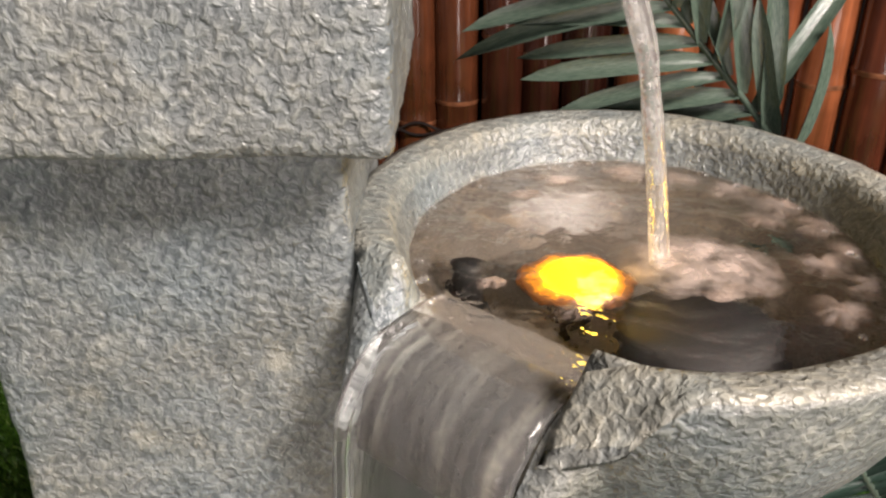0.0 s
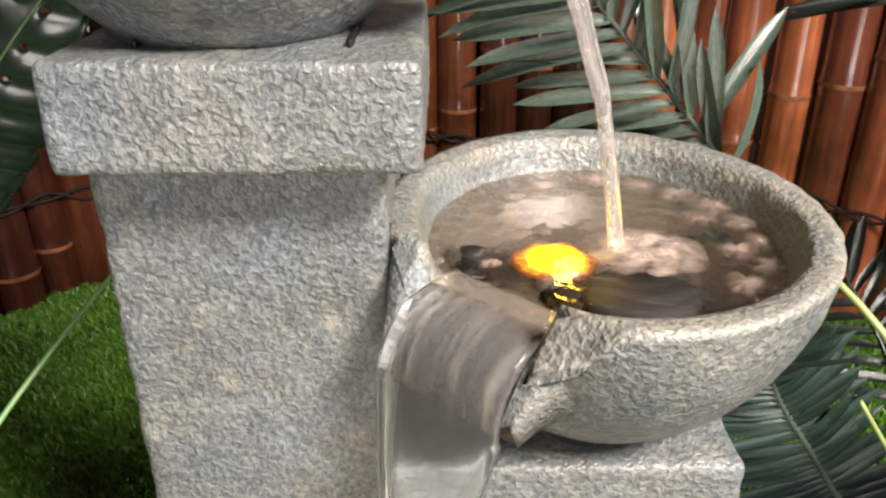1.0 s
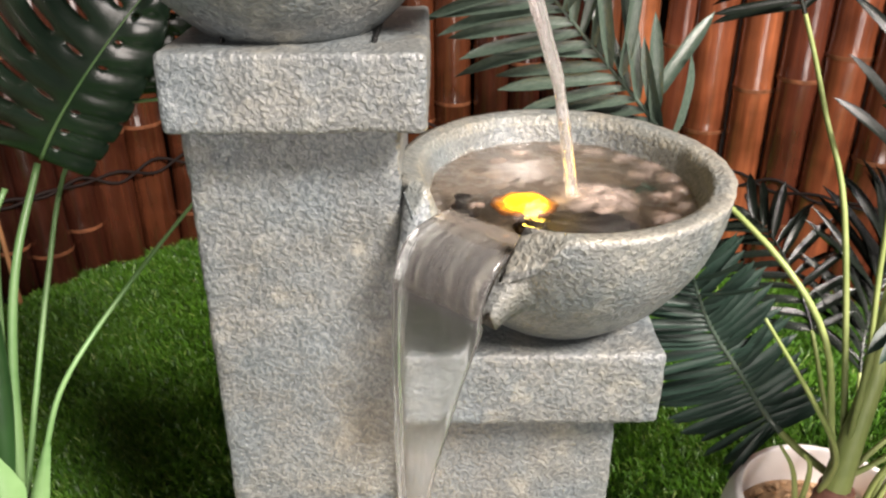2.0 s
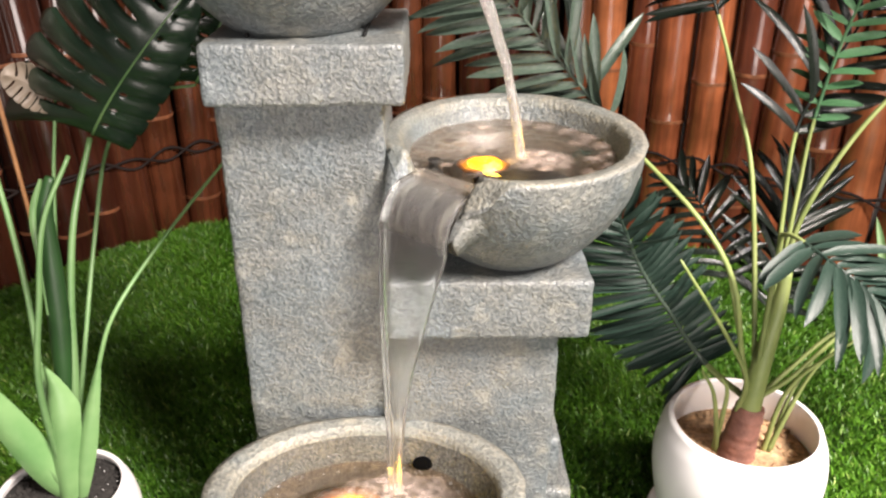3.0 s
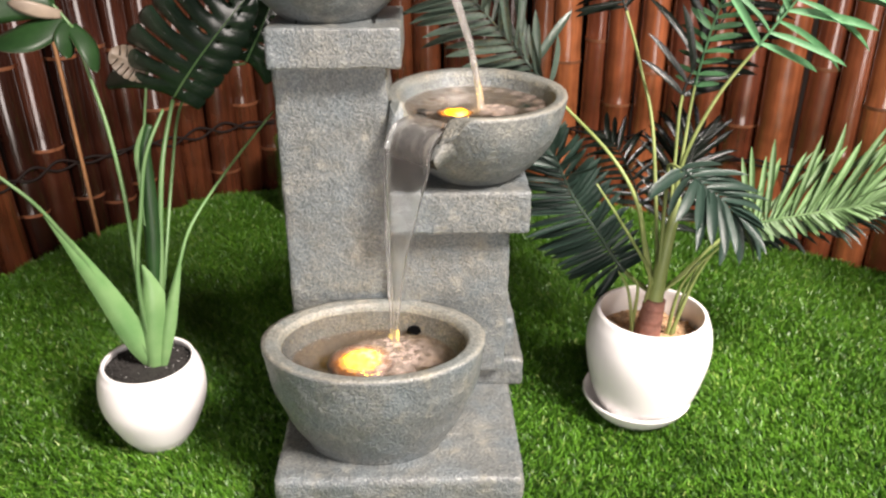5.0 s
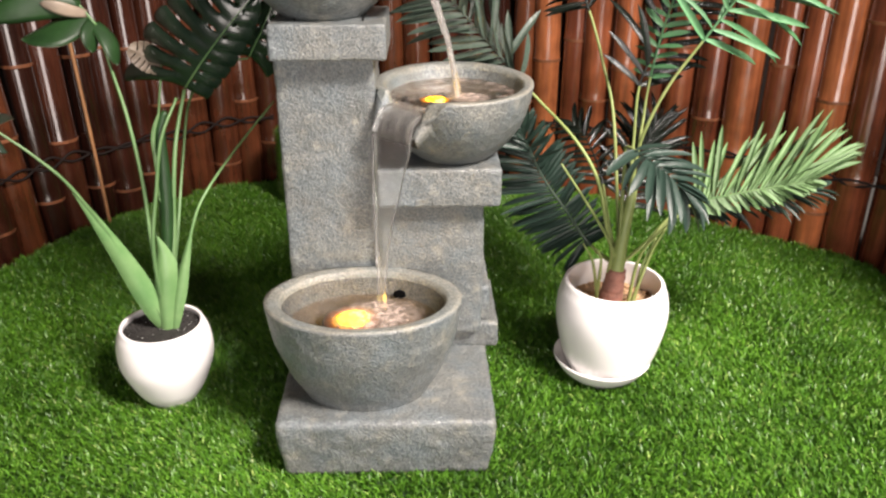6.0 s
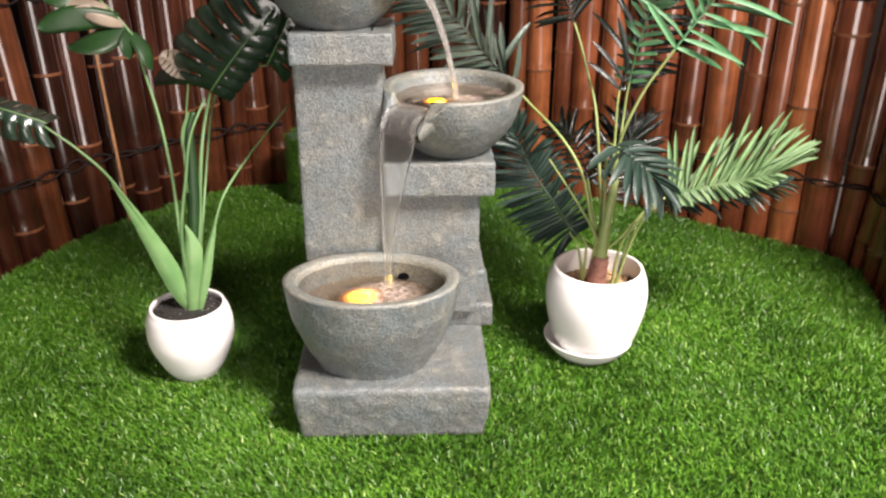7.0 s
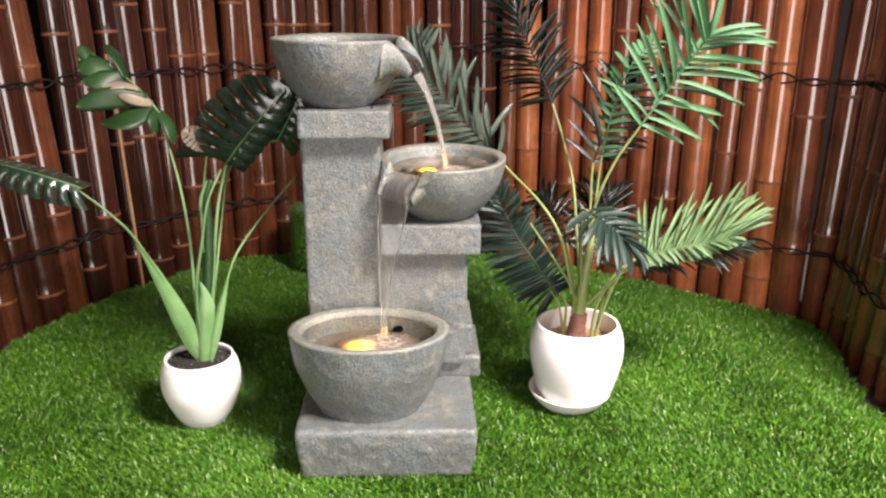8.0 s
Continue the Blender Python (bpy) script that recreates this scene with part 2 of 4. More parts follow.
def part(name, mesh, parent, label="", m=None):
    """One mesh object under a thing or a part; its mesh is in world metres unless m is given."""
    ob = new(name, mesh)
    ob.parent = parent
    top = parent
    base = Matrix.Identity(4)
    while top is not None:
        base = top.matrix_basis @ base
        top = top.parent
    ob.matrix_basis = base.inverted() @ (m if m is not None else Matrix.Identity(4))
    return tagged(ob, label)


def rough_at(p, amp, seed=0.0):
    q = Vector(p) + Vector((seed, seed * 0.7, seed * 1.3))
    return amp * (0.9 * noise.noise(q * 26) + 0.9 * noise.noise(q * 70) + 0.35 * noise.noise(q * 130))


def ticks(lo, hi, r, step):
    n = max(1, int((hi - lo - 2 * r) / step))
    mid = [lo + r + (hi - lo - 2 * r) * i / n for i in range(n + 1)]
    return [lo, lo + 0.35 * r] + mid + [hi - 0.35 * r, hi]


def block(name, lo, hi, mat, r=0.006, step=0.0045, amp=0.0011, shape=None):
    """A cast block with softened, uneven edges; shape moves its points afterwards."""
    ax = [ticks(lo[i], hi[i], r, step) for i in range(3)]
    n = [len(a) - 1 for a in ax]
    index, verts, faces = {}, [], []

    def at(i, j, k):
        key = (i, j, k)
        if key not in index:
            p = [ax[0][i], ax[1][j], ax[2][k]]
            q = [min(max(p[c], lo[c] + r), hi[c] - r) for c in range(3)]
            d = Vector(p) - Vector(q)
            d.normalize()
            s = Vector(q) + d * r
            s += d * rough_at(s, amp)
            index[key] = len(verts)
            verts.append(shape(s) if shape else s)
        return index[key]

    for a, b, c in ((0, 1, 2), (1, 2, 0), (2, 0, 1)):
        for side in (0, n[c]):
            for i in range(n[a]):
                for j in range(n[b]):
                    quad = []
                    for di, dj in ((0, 0), (1, 0), (1, 1), (0, 1)):
                        key = [0, 0, 0]
                        key[a], key[b], key[c] = i + di, j + dj, side
                        quad.append(at(*key))
                    faces.append(quad if side else quad[::-1])
    return link_mesh(name, verts, faces, mat)


def spline(pts, n):
    """n + 1 points on a smooth curve through pts."""
    p = [Vector(q) for q in pts]
    p = [2 * p[0] - p[1]] + p + [2 * p[-1] - p[-2]]
    out = []
    for i in range(n + 1):
        u = i / n * (len(p) - 3)
        k = min(int(u), len(p) - 4)
        t = u - k
        a, b, c, d = p[k:k + 4]
        out.append(0.5 * (2 * b + (c - a) * t + (2 * a - 5 * b + 4 * c - d) * t * t + (3 * b - a - 3 * c + d) * t ** 3))
    return out


def tube(name, pts, radius, mat, sides=8, n=None, flat=1.0):
    """A tapering tube along a curve; radius is a function of 0..1."""
    line = spline(pts, n or 6 * len(pts))
    verts, faces = [], []
    up = Vector((0.13, 0.9, 0.4))
    for i, c in enumerate(line):
        t = (line[min(i + 1, len(line) - 1)] - line[max(i - 1, 0)]).normalized()
        a = t.cross(up).normalized()
        b = a.cross(t)
        r = radius(i / (len(line) - 1))
        for k in range(sides):
            w = 2 * math.pi * k / sides
            verts.append(c + a * (r * math.cos(w)) + b * (r * flat * math.sin(w)))
    for i in range(len(line) - 1):
        for k in range(sides):
            j = (k + 1) % sides
            faces.append((i * sides + k, i * sides + j, (i + 1) * sides + j, (i + 1) * sides + k))
    faces.append(tuple(range(sides))[::-1])
    faces.append(tuple((len(line) - 1) * sides + k for k in range(sides)))
    return link_mesh(name, verts, faces, mat)


def lathe(name, centre, prof, mat, rx=1.0, ry=1.0, seg=96, amp=0.0, warp=None):
    """A turned body: prof is a list of (radius, height) from the outer foot over the rim to the inner floor."""
    verts, faces = [], []
    for k in range(seg):
        w = 2 * math.pi * k / seg
        for rho, z in prof:
            p = Vector((centre[0] + rx * rho * math.cos(w), centre[1] + ry * rho * math.sin(w), z))
            if amp:
                out = Vector((math.cos(w), math.sin(w), 0.25)).normalized()
                p += out * rough_at(p, amp)
            verts.append(warp(p) if warp else p)
    n = len(prof)
    for k in range(seg):
        j = (k + 1) % seg
        for i in range(n - 1):
            faces.append((k * n + i, j * n + i, j * n + i + 1, k * n + i + 1))
    faces.append(tuple(k * n for k in range(seg))[::-1])
    faces.append(tuple(k * n + n - 1 for k in range(seg)))
    return link_mesh(name, verts, faces, mat)


def dense(prof, step):
    """The same outline with points no further apart than step."""
    out = [prof[0]]
    for (a, b), (c, d) in zip(prof, prof[1:]):
        n = max(1, math.ceil(math.hypot(c - a, d - b) / step))
        out += [(a + (c - a) * i / n, b + (d - b) * i / n) for i in range(1, n + 1)]
    return out


def bent(prof, k=8):
    """A smooth outline through (radius, height) points."""
    return [(p.x, p.y) for p in spline([(a, b, 0) for a, b in prof], k * (len(prof) - 1))]


# ---- setting ----
FENCE_LEFT = [(-1.12, -0.10), (-1.10, 0.30), (-1.06, 0.60), (-1.00, 0.80), (-0.88, 1.02), (-0.72, 1.20), (-0.54, 1.36), (-0.40, 1.42)]
FENCE_BACK = [(-0.36, 1.45), (-0.15, 1.47), (0.04, 1.465), (0.20, 1.435), (0.33, 1.385)]
FENCE_RIGHT = [(0.395, 1.352), (0.46, 1.32), (0.64, 1.20), (0.84, 1.05), (1.02, 0.89), (1.14, 0.80), (1.22, 0.74)]
FENCE_END = [(1.150, 0.745), (1.115, 0.50), (1.09, 0.25), (1.085, 0.12)]


def turf_edge():
    line = [(-1.04, -0.6), (-1.03, 0.30), (-0.99, 0.61), (-0.95, 0.77), (-0.84, 0.99), (-0.73, 1.15), (-0.62, 1.27), (-0.50, 1.33),
            (-0.20, 1.36), (0.20, 1.36), (0.45, 1.26), (0.71, 1.09), (0.91, 0.92), (1.09, 0.735), (1.045, 0.46), (1.02, 0.28), (1.02, -0.6)]
    return [(p.x, p.y) for p in spline([(x, y, 0) for x, y in line], 160)]


def slab(name, boxes, label, cat, mat=None):
    """Boxes (low corner, high corner) of a piece of the setting, in one mesh."""
    verts, faces = [], []
    for (x0, y0, z0), (x1, y1, z1) in boxes:
        n = len(verts)
        verts += [(x0, y0, z0), (x1, y0, z0), (x1, y1, z0), (x0, y1, z0), (x0, y0, z1), (x1, y0, z1), (x1, y1, z1), (x0, y1, z1)]
        faces += [tuple(n + q for q in f) for f in ((3, 2, 1, 0), (4, 5, 6, 7), (0, 1, 5, 4), (1, 2, 6, 5), (2, 3, 7, 6), (3, 0, 4, 7))]
    tagged(new(name, link_mesh(name, verts, faces, mat or PLASTER, False)), label, cat, kind="structure")


def build_room():
    lo, hi = -0.85, 2.42
    slab("floor", [((-3.6, -3.6, lo - 0.1), (3.6, 2.4, lo))], "plain grey concrete floor", "floor")
    slab("stage", [((-1.45, -0.62, lo), (1.45, 1.75, -0.04))], "plain raised stage under the turf", "stage")
    slab("wall_back", [((-3.6, 2.4, lo), (3.6, 2.5, hi))], "added wall behind the bamboo screen, coloured dark as shade", "wall", GAP_SHADE)
    slab("wall_left", [((-3.7, -3.6, lo), (-3.6, 2.5, hi))], "plain painted side wall", "wall")
    slab("wall_right", [((3.6, -3.6, lo), (3.7, 2.5, hi))], "added side wall, coloured dark as shade", "wall", GAP_SHADE)
    slab("wall_front", [((-3.6, -3.7, lo), (-0.87, -3.6, hi)), ((1.07, -3.7, lo), (3.6, -3.6, hi)), ((-0.87, -3.7, 1.69), (1.07, -3.6, hi))],
         "plain painted wall with an open doorway", "wall")
    slab("ceiling", [((-3.7, -3.7, hi), (1.03, 2.5, hi + 0.1)), ((1.87, -3.7, hi), (3.7, 2.5, hi + 0.1)), ((1.03, -3.7, hi), (1.87, -1.57, hi + 0.1)), ((1.03, -0.73, hi), (1.87, 2.5, hi + 0.1))],
         "plain painted ceiling with a skylight opening", "ceiling")


def inside(poly, x, y):
    hit = np.zeros(x.shape, bool)
    for (x0, y0), (x1, y1) in zip(poly, poly[1:] + poly[:1]):
        if y0 == y1:
            continue
        hit ^= ((y0 > y) != (y1 > y)) & (x < (x1 - x0) * (y - y0) / (y1 - y0) + x0)
    return hit


def build_turf():
    edge = turf_edge()
    rng = np.random.default_rng(3)
    ragged = [(x * (1 + 0.006 * rng.normal()), y + 0.006 * rng.normal()) for x, y in edge]
    verts = [(x, y, -0.021) for x, y in ragged] + [(x, y, -0.04) for x, y in ragged]
    n = len(ragged)
    faces = [tuple(range(n))[::-1]] + [(i, (i + 1) % n, n + (i + 1) % n, n + i) for i in range(n)]
    ground = new("ground", link_mesh("ground", verts, faces, BACKING, False))
    tagged(ground, "artificial turf mat with dark green backing", "turf", kind="structure")
    count = 520000
    x, y = rng.uniform(-1.06, 1.12, count), rng.uniform(-0.30, 1.42, count)
    keep = inside(ragged, x, y)
    keep &= ~((x > -0.165) & (x < 0.125) & (y > 0.09) & (y < 0.42))
    x, y = x[keep], y[keep]
    k = len(x)
    lean = rng.uniform(0, 2 * np.pi, k)
    # tufts lean together in patches
    lean = np.where(rng.random(k) < 0.55, 4.4 + 1.3 * np.sin(7 * x + 3 * y) + 0.8 * rng.normal(size=k), lean)
    tall = rng.uniform(0.008, 0.017, k)
    out = tall * rng.uniform(0.25, 1.0, k)
    wide = rng.uniform(0.0009, 0.0017, k)
    turn = rng.uniform(0, 2 * np.pi, k)
    dx, dy = np.cos(lean), np.sin(lean)
    ax, ay = np.cos(turn) * wide, np.sin(turn) * wide
    v = np.empty((k, 5, 3))
    v[:, 0] = np.stack([x - ax, y - ay, np.zeros(k)], 1)
    v[:, 1] = np.stack([x + ax, y + ay, np.zeros(k)], 1)
    v[:, 2] = np.stack([x + ax * 0.8 + 0.35 * out * dx, y + ay * 0.8 + 0.35 * out * dy, tall * 0.62], 1)
    v[:, 3] = np.stack([x - ax * 0.8 + 0.35 * out * dx, y - ay * 0.8 + 0.35 * out * dy, tall * 0.62], 1)
    v[:, 4] = np.stack([x + out * dx, y + out * dy, tall], 1)
    v[:, :, 2] -= 0.0215
    me = bpy.data.meshes.new("turf_blades")
    me.vertices.add(5 * k)
    me.vertices.foreach_set("co", v.ravel())
    base = 5 * np.arange(k)[:, None]
    loops = np.concatenate([base + np.array([[0, 1, 2, 3]]), base + np.array([[3, 2, 4]])], 1).ravel()
    me.loops.add(len(loops))
    me.loops.foreach_set("vertex_index", loops.astype(np.int32))
    me.polygons.add(2 * k)
    starts = (7 * np.arange(k)[:, None] + np.array([[0, 4]])).ravel()
    me.polygons.foreach_set("loop_start", starts.astype(np.int32))
    me.update(calc_edges=True)
    me.materials.append(TURF)
    tagged(new("grass", me), "short bright green artificial grass blades", "grass", kind="stuff")


def pole_mesh(seed, radius, height, stain):
    """One bamboo pole with swollen nodes."""
    rng = random.Random(seed)
    sides, verts, faces = 20, [], []
    nodes, z = [], rng.uniform(0.05, 0.3)
    while z < height:
        nodes.append(z)
        z += rng.uniform(0.26, 0.40)
    zs = {0.0, height}
    for z in nodes:
        zs |= {z - 0.02, z - 0.008, z - 0.004, z, z + 0.004, z + 0.010, z + 0.03}
    zs = sorted(q for q in zs if 0 <= q <= height)
    for z in zs:
        near = min([abs(z - q) for q in nodes] + [1])
        below = any(0 <= q - z < 0.006 for q in nodes)
        r = radius * (1 + (0.045 if near < 0.0045 else 0.02 if near < 0.012 else 0.0) - (0.03 if below and near > 0.003 else 0))
        wob = 0.004 * math.sin(3.1 * z + seed)
        for k in range(sides):
            w = 2 * math.pi * k / sides
            verts.append((r * math.cos(w) + wob, r * math.sin(w), z))
    for i in range(len(zs) - 1):
        for k in range(sides):
            j = (k + 1) % sides
            faces.append((i * sides + k, i * sides + j, (i + 1) * sides + j, (i + 1) * sides + k))
    faces.append(tuple((len(zs) - 1) * sides + k for k in range(sides)))
    me = link_mesh("bamboo_pole", verts, faces, stain)
    me.materials.append(BAMBOO_RING)
    zmid = [(zs[i] + zs[i + 1]) / 2 for i in range(len(zs) - 1)]
    for i, zm in enumerate(zmid):
        if any(-0.005 < zm - q < 0.003 for q in nodes):
            for k in range(sides):
                me.polygons[i * sides + k].material_index = 1
    return me


POLES = {stain: [(pole_mesh(i, r, 1.75, stain), r) for i, r in enumerate((0.036, 0.039, 0.041, 0.034, 0.037, 0.042, 0.038, 0.040))] for stain in (BAMBOO_DARK, BAMBOO_RED)}


TOWARDS = 1.0


def build_fence(line, tie_heights, lean, label, seed, stain):
    rng = random.Random(seed)
    curve = spline([(x, y, 0) for x, y in line], 400)
    screen = thing("bamboo_fence", (curve[200].x, curve[200].y, -0.04), label, "fence", "bamboo screens round the turf")
    gone, want, spots = 0.0, 0.0, []
    for a, b in zip(curve, curve[1:]):
        gone += (b - a).length
        if gone >= want:
            me, r = rng.choice(POLES[stain])
            tip = lean[0] + (lean[1] - lean[0]) * min(1.0, gone / 1.6)
            t = (b - a).normalized()
            out = Vector((-t.y, t.x, 0))
            p = b + out * rng.uniform(-0.006, 0.006)
            m = Matrix.Translation((p.x, p.y, -0.03 - rng.uniform(0, 0.25))) @ Matrix.Rotation(-radians(tip) + rng.gauss(0, 0.006), 4, t) \
                @ Matrix.Rotation(rng.gauss(0, 0.008), 4, out) @ Matrix.Rotation(rng.uniform(0, 6.28), 4, "Z")
            m.translation.z = -0.04
            part("bamboo_pole", me, screen, "", m)
            spots.append((p, out, r, math.tan(radians(tip))))
            want = gone + 2 * r * rng.uniform(0.93, 1.0)
    for h in tie_heights:
        for s in (-1, 1):
            pts = []
            for i, (p, out, r, slope) in enumerate(spots):
                shift = slope * h
                z = h + 0.006 * math.sin(i * 2.1 + s)
                side = 1.04 if (i % 2) == (s > 0) else 0.97
                pts.append(p - out * ((r + 0.0025) * side) * TOWARDS + out * shift + Vector((0, 0, z + s * 0.010 * (1 if i % 2 else -1))))
            if len(pts) > 2:
                part("tie_cord", tube("tie_cord", pts, lambda u: 0.0030, TIE, 6, 5 * len(pts)), screen, "dark twisted tie cord")
    return screen


# ---- fountain ----
BOWL_PROF = [(0.0, 0.0), (0.48, 0.0), (0.57, 0.009), (0.72, 0.030), (0.87, 0.062), (0.955, 0.091), (1.0, 0.116)]


ROUND_PROF = [(0.0, 0.0), (0.46, 0.0), (0.55, 0.008), (0.73, 0.030), (0.885, 0.060), (0.970, 0.090), (1.0, 0.116)]


def basin(name, parent, centre, rx, ry, z0, z1, thick, spout=None, water=0.0, shape=None, inside_stone=None):
    """A bowl from z0 to z1. spout: the way in which its lip pours in degrees, its reach, its curve."""
    h = z1 - z0
    outer = [(r, z0 + z / 0.116 * h) for r, z in (shape or BOWL_PROF)]
    outer = [outer[0]] + bent(outer[1:], 6)
    t = thick / rx
    inner = [(1.0 - 0.35 * t, z1 + 0.001), (1.0 - t, z1 - 0.001), (0.93 - t, z1 - 0.2 * h), (0.80 - t, z1 - 0.45 * h), (0.5, z1 - 0.62 * h), (0.02, z1 - 0.64 * h)]
    prof = dense(outer[1:], 0.03) + dense(inner, 0.03)
    warp = None
    if spout is not None:
        way, reach, drop = spout
        u = Vector((math.cos(radians(way)), math.sin(radians(way)), 0))
        v = Vector((-u.y, u.x, 0))
        c = Vector((centre[0], centre[1], 0))

        def warp(p):
            s, w = (p - c).dot(u), abs((p - c).dot(v))
            if s < 0.05:
                return p
            k = min(1, max(0, (0.043 - w) / 0.007))
            k = k * k * (3 - 2 * k)
            floor_z = z1 - 0.031 - max(0.0, s - 0.100) * 0.9
            z = p.z + k * (min(p.z, floor_z) - p.z)
            # the wall slopes down into the cheeks beside the lip
            slope = z1 + 0.0005 - 0.052 * min(1.0, max(0.0, (s - 0.103) / (reach - 0.009))) ** drop
            k = min(1, max(0, (0.082 - w) / 0.018)) * min(1, max(0, (p.z - z1 + 0.06) / 0.02))
            return Vector((p.x, p.y, z + k * (min(z, slope) - z)))

    seg = 360 if spout else 160
    me = lathe(name, centre, prof, STONE, rx, ry, seg, 0.0011, warp)
    me.materials.append(STONE_BED)
    me.materials.append(STONE_RIM)
    me.materials.append(inside_stone or STONE)
    n = len(prof)
    turn = len(dense(outer[1:], 0.03))
    bed = [1 if i >= turn and prof[i][1] < water + 0.004 else 2 if i >= turn - 1 and prof[i][1] > z1 - 0.0015 else 3 if i >= turn else 0 for i in range(n - 1)] * seg + [0, 1]
    me.polygons.foreach_set("material_index", bed)
    return part(name, me, parent)


def spout_mesh(centre, z1, angle, reach=0.044, drop=1.15):
    """The trough of a bowl's lip: two cheeks and a sloping floor that reach past the wall."""
    u = Vector((math.cos(radians(angle)), math.sin(radians(angle)), 0))
    v = Vector((-u.y, u.x, 0))
    c = Vector((centre[0], centre[1], 0))
    rows, n = [], 18
    for i in range(n + 1):
        a = i / n
        s = 0.098 + (reach - 0.004) * (1 - (1 - a) ** 1.9)
        fl = z1 - 0.025 - 0.035 * a ** 2.2
        ck = z1 - 0.0020 + 0.0030 * min(1.0, 2 * a) - 0.052 * a ** drop
        bt = fl - 0.006 - 0.034 * (1 - a)
        hw = 0.040 - 0.003 * a
        th = 0.025 - 0.020 * a
        ring = [(-hw - th, bt), (-hw - th * 0.95, ck - 0.004), (-hw - th * 0.75, ck), (-hw - 0.002, ck - 0.001), (-hw + 0.002, fl + 0.004), (-hw + 0.007, fl),
                (0, fl), (hw - 0.007, fl), (hw - 0.002, fl + 0.004), (hw + 0.002, ck - 0.001), (hw + th * 0.75, ck), (hw + th * 0.95, ck - 0.004), (hw + th, bt), (0, bt)]
        out = 0.103 + (reach - 0.009) * a
        under = 0.098 + (reach - 0.010) * a ** 1.2
        rows.append([c + u * (under if k in (0, 12, 13) else out if abs(w) > hw - 0.004 else s) + v * w + Vector((0, 0, z)) for k, (w, z) in enumerate(ring)])
    verts, faces = [], []
    m = len(rows[0])
    for row in rows:
        for p in row:
            verts.append(p + Vector((rough_at(p, 0.0009), rough_at(p, 0.0009, 3.1), rough_at(p, 0.0009, 7.7))))
    for i in range(n):
        for k in range(m):
            j = (k + 1) % m
            faces.append((i * m + k, (i + 1) * m + k, (i + 1) * m + j, i * m + j))
    faces.append(tuple(n * m + k for k in range(m))[::-1])
    faces.append(tuple(range(m)))
    me = link_mesh("spout", verts, faces, STONE)
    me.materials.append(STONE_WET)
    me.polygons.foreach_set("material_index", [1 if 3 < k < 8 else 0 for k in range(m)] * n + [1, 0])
    return me


def pool_mesh(centre, rx, ry, z, waves, seed):
    verts, faces = [Vector((centre[0], centre[1], z))], []
    rings, seg = 44, 110
    for i in range(1, rings + 1):
        for k in range(seg):
            w = 2 * math.pi * k / seg
            a = i / rings
            x, y = centre[0] + rx * a * math.cos(w), centre[1] + ry * a * math.sin(w)
            q = Vector((x * 45, y * 45, seed))
            d = math.hypot(x - waves[0], y - waves[1])
            h = 0.0020 * noise.noise(q) + 0.0014 * noise.noise(q * 2.7) + 0.0016 * math.exp(-d * 22) * math.sin(d * 420)
            verts.append(Vector((x, y, z + h)))
    for k in range(seg):
        faces.append((0, 1 + k, 1 + (k + 1) % seg))
    for i in range(rings - 1):
        for k in range(seg):
            j = (k + 1) % seg
            a = 1 + i * seg
            faces.append((a + k, a + seg + k, a + seg + j, a + j))
    return link_mesh("pool_water", verts, faces, POOL)


def sheet_mesh(name, rows, mat, bead=0.0022, film=0.0007, seed=0.0):
    """A thin falling sheet with thicker strands at both edges; rows of (left point, right point)."""
    lefts = spline([r[0] for r in rows], 8 * (len(rows) - 1))
    rights = spline([r[1] for r in rows], 8 * (len(rows) - 1))
    n, verts, faces = 16, [], []
    for i, (a, b) in enumerate(zip(lefts, rights)):
        nxt = lefts[min(i + 1, len(lefts) - 1)] - lefts[max(0, i - 1)]
        nor = (b - a).cross(nxt).normalized()
        front, back = [], []
        for k in range(n + 1):
            e = k / n
            p = a.lerp(b, e)
            w = min(e, 1 - e)
            th = film + (bead - film) * math.exp(-(w * (b - a).length / 0.0035) ** 2)
            wob = 0.0012 * noise.noise(Vector((p.x * 150, p.y * 150, p.z * 24 + seed)))
            front.append(p + nor * (th + wob))
            back.append(p - nor * (th - wob))
        verts += front + back[::-1]
    m = 2 * n + 2
    for i in range(len(lefts) - 1):
        for k in range(m):
            j = (k + 1) % m
            faces.append((i * m + k, i * m + j, (i + 1) * m + j, (i + 1) * m + k))
    return link_mesh(name, verts, faces, mat)


def froth_mesh(centre, spread, seed, ragged=0.35, thick=0.66):
    """A lumpy skin of foam with a ragged rim."""
    peak = max(0.0002, min(0.005, 0.10 * max(spread) - 0.0020))
    verts, faces, rings, seg = [Vector((centre[0], centre[1], centre[2] + 0.0022 + peak))], [], 16, 56
    for i in range(1, rings + 1):
        for k in range(seg):
            a, w = i / rings, 2 * math.pi * k / seg
            rag = 1 + ragged * noise.noise(Vector((2.2 * math.cos(w), 2.2 * math.sin(w), seed)))
            x, y = centre[0] + spread[0] * a * rag * math.cos(w), centre[1] + spread[1] * a * rag * math.sin(w)
            lump = noise.noise(Vector((x * 130, y * 130, seed)))
            verts.append(Vector((x, y, centre[2] + 0.0022 + (peak * (1 - a) ** 1.5 + 0.0010 * lump) * (1 - a * a) - 0.004 * a ** 4)))
    for k in range(seg):
        faces.append((0, 1 + k, 1 + (k + 1) % seg))
    for i in range(rings - 1):
        for k in range(seg):
            j = (k + 1) % seg
            q = 1 + i * seg
            faces.append((q + k, q + seg + k, q + seg + j, q + j))
    return link_mesh("froth", verts, faces, froth_material(centre, max(spread), thick))


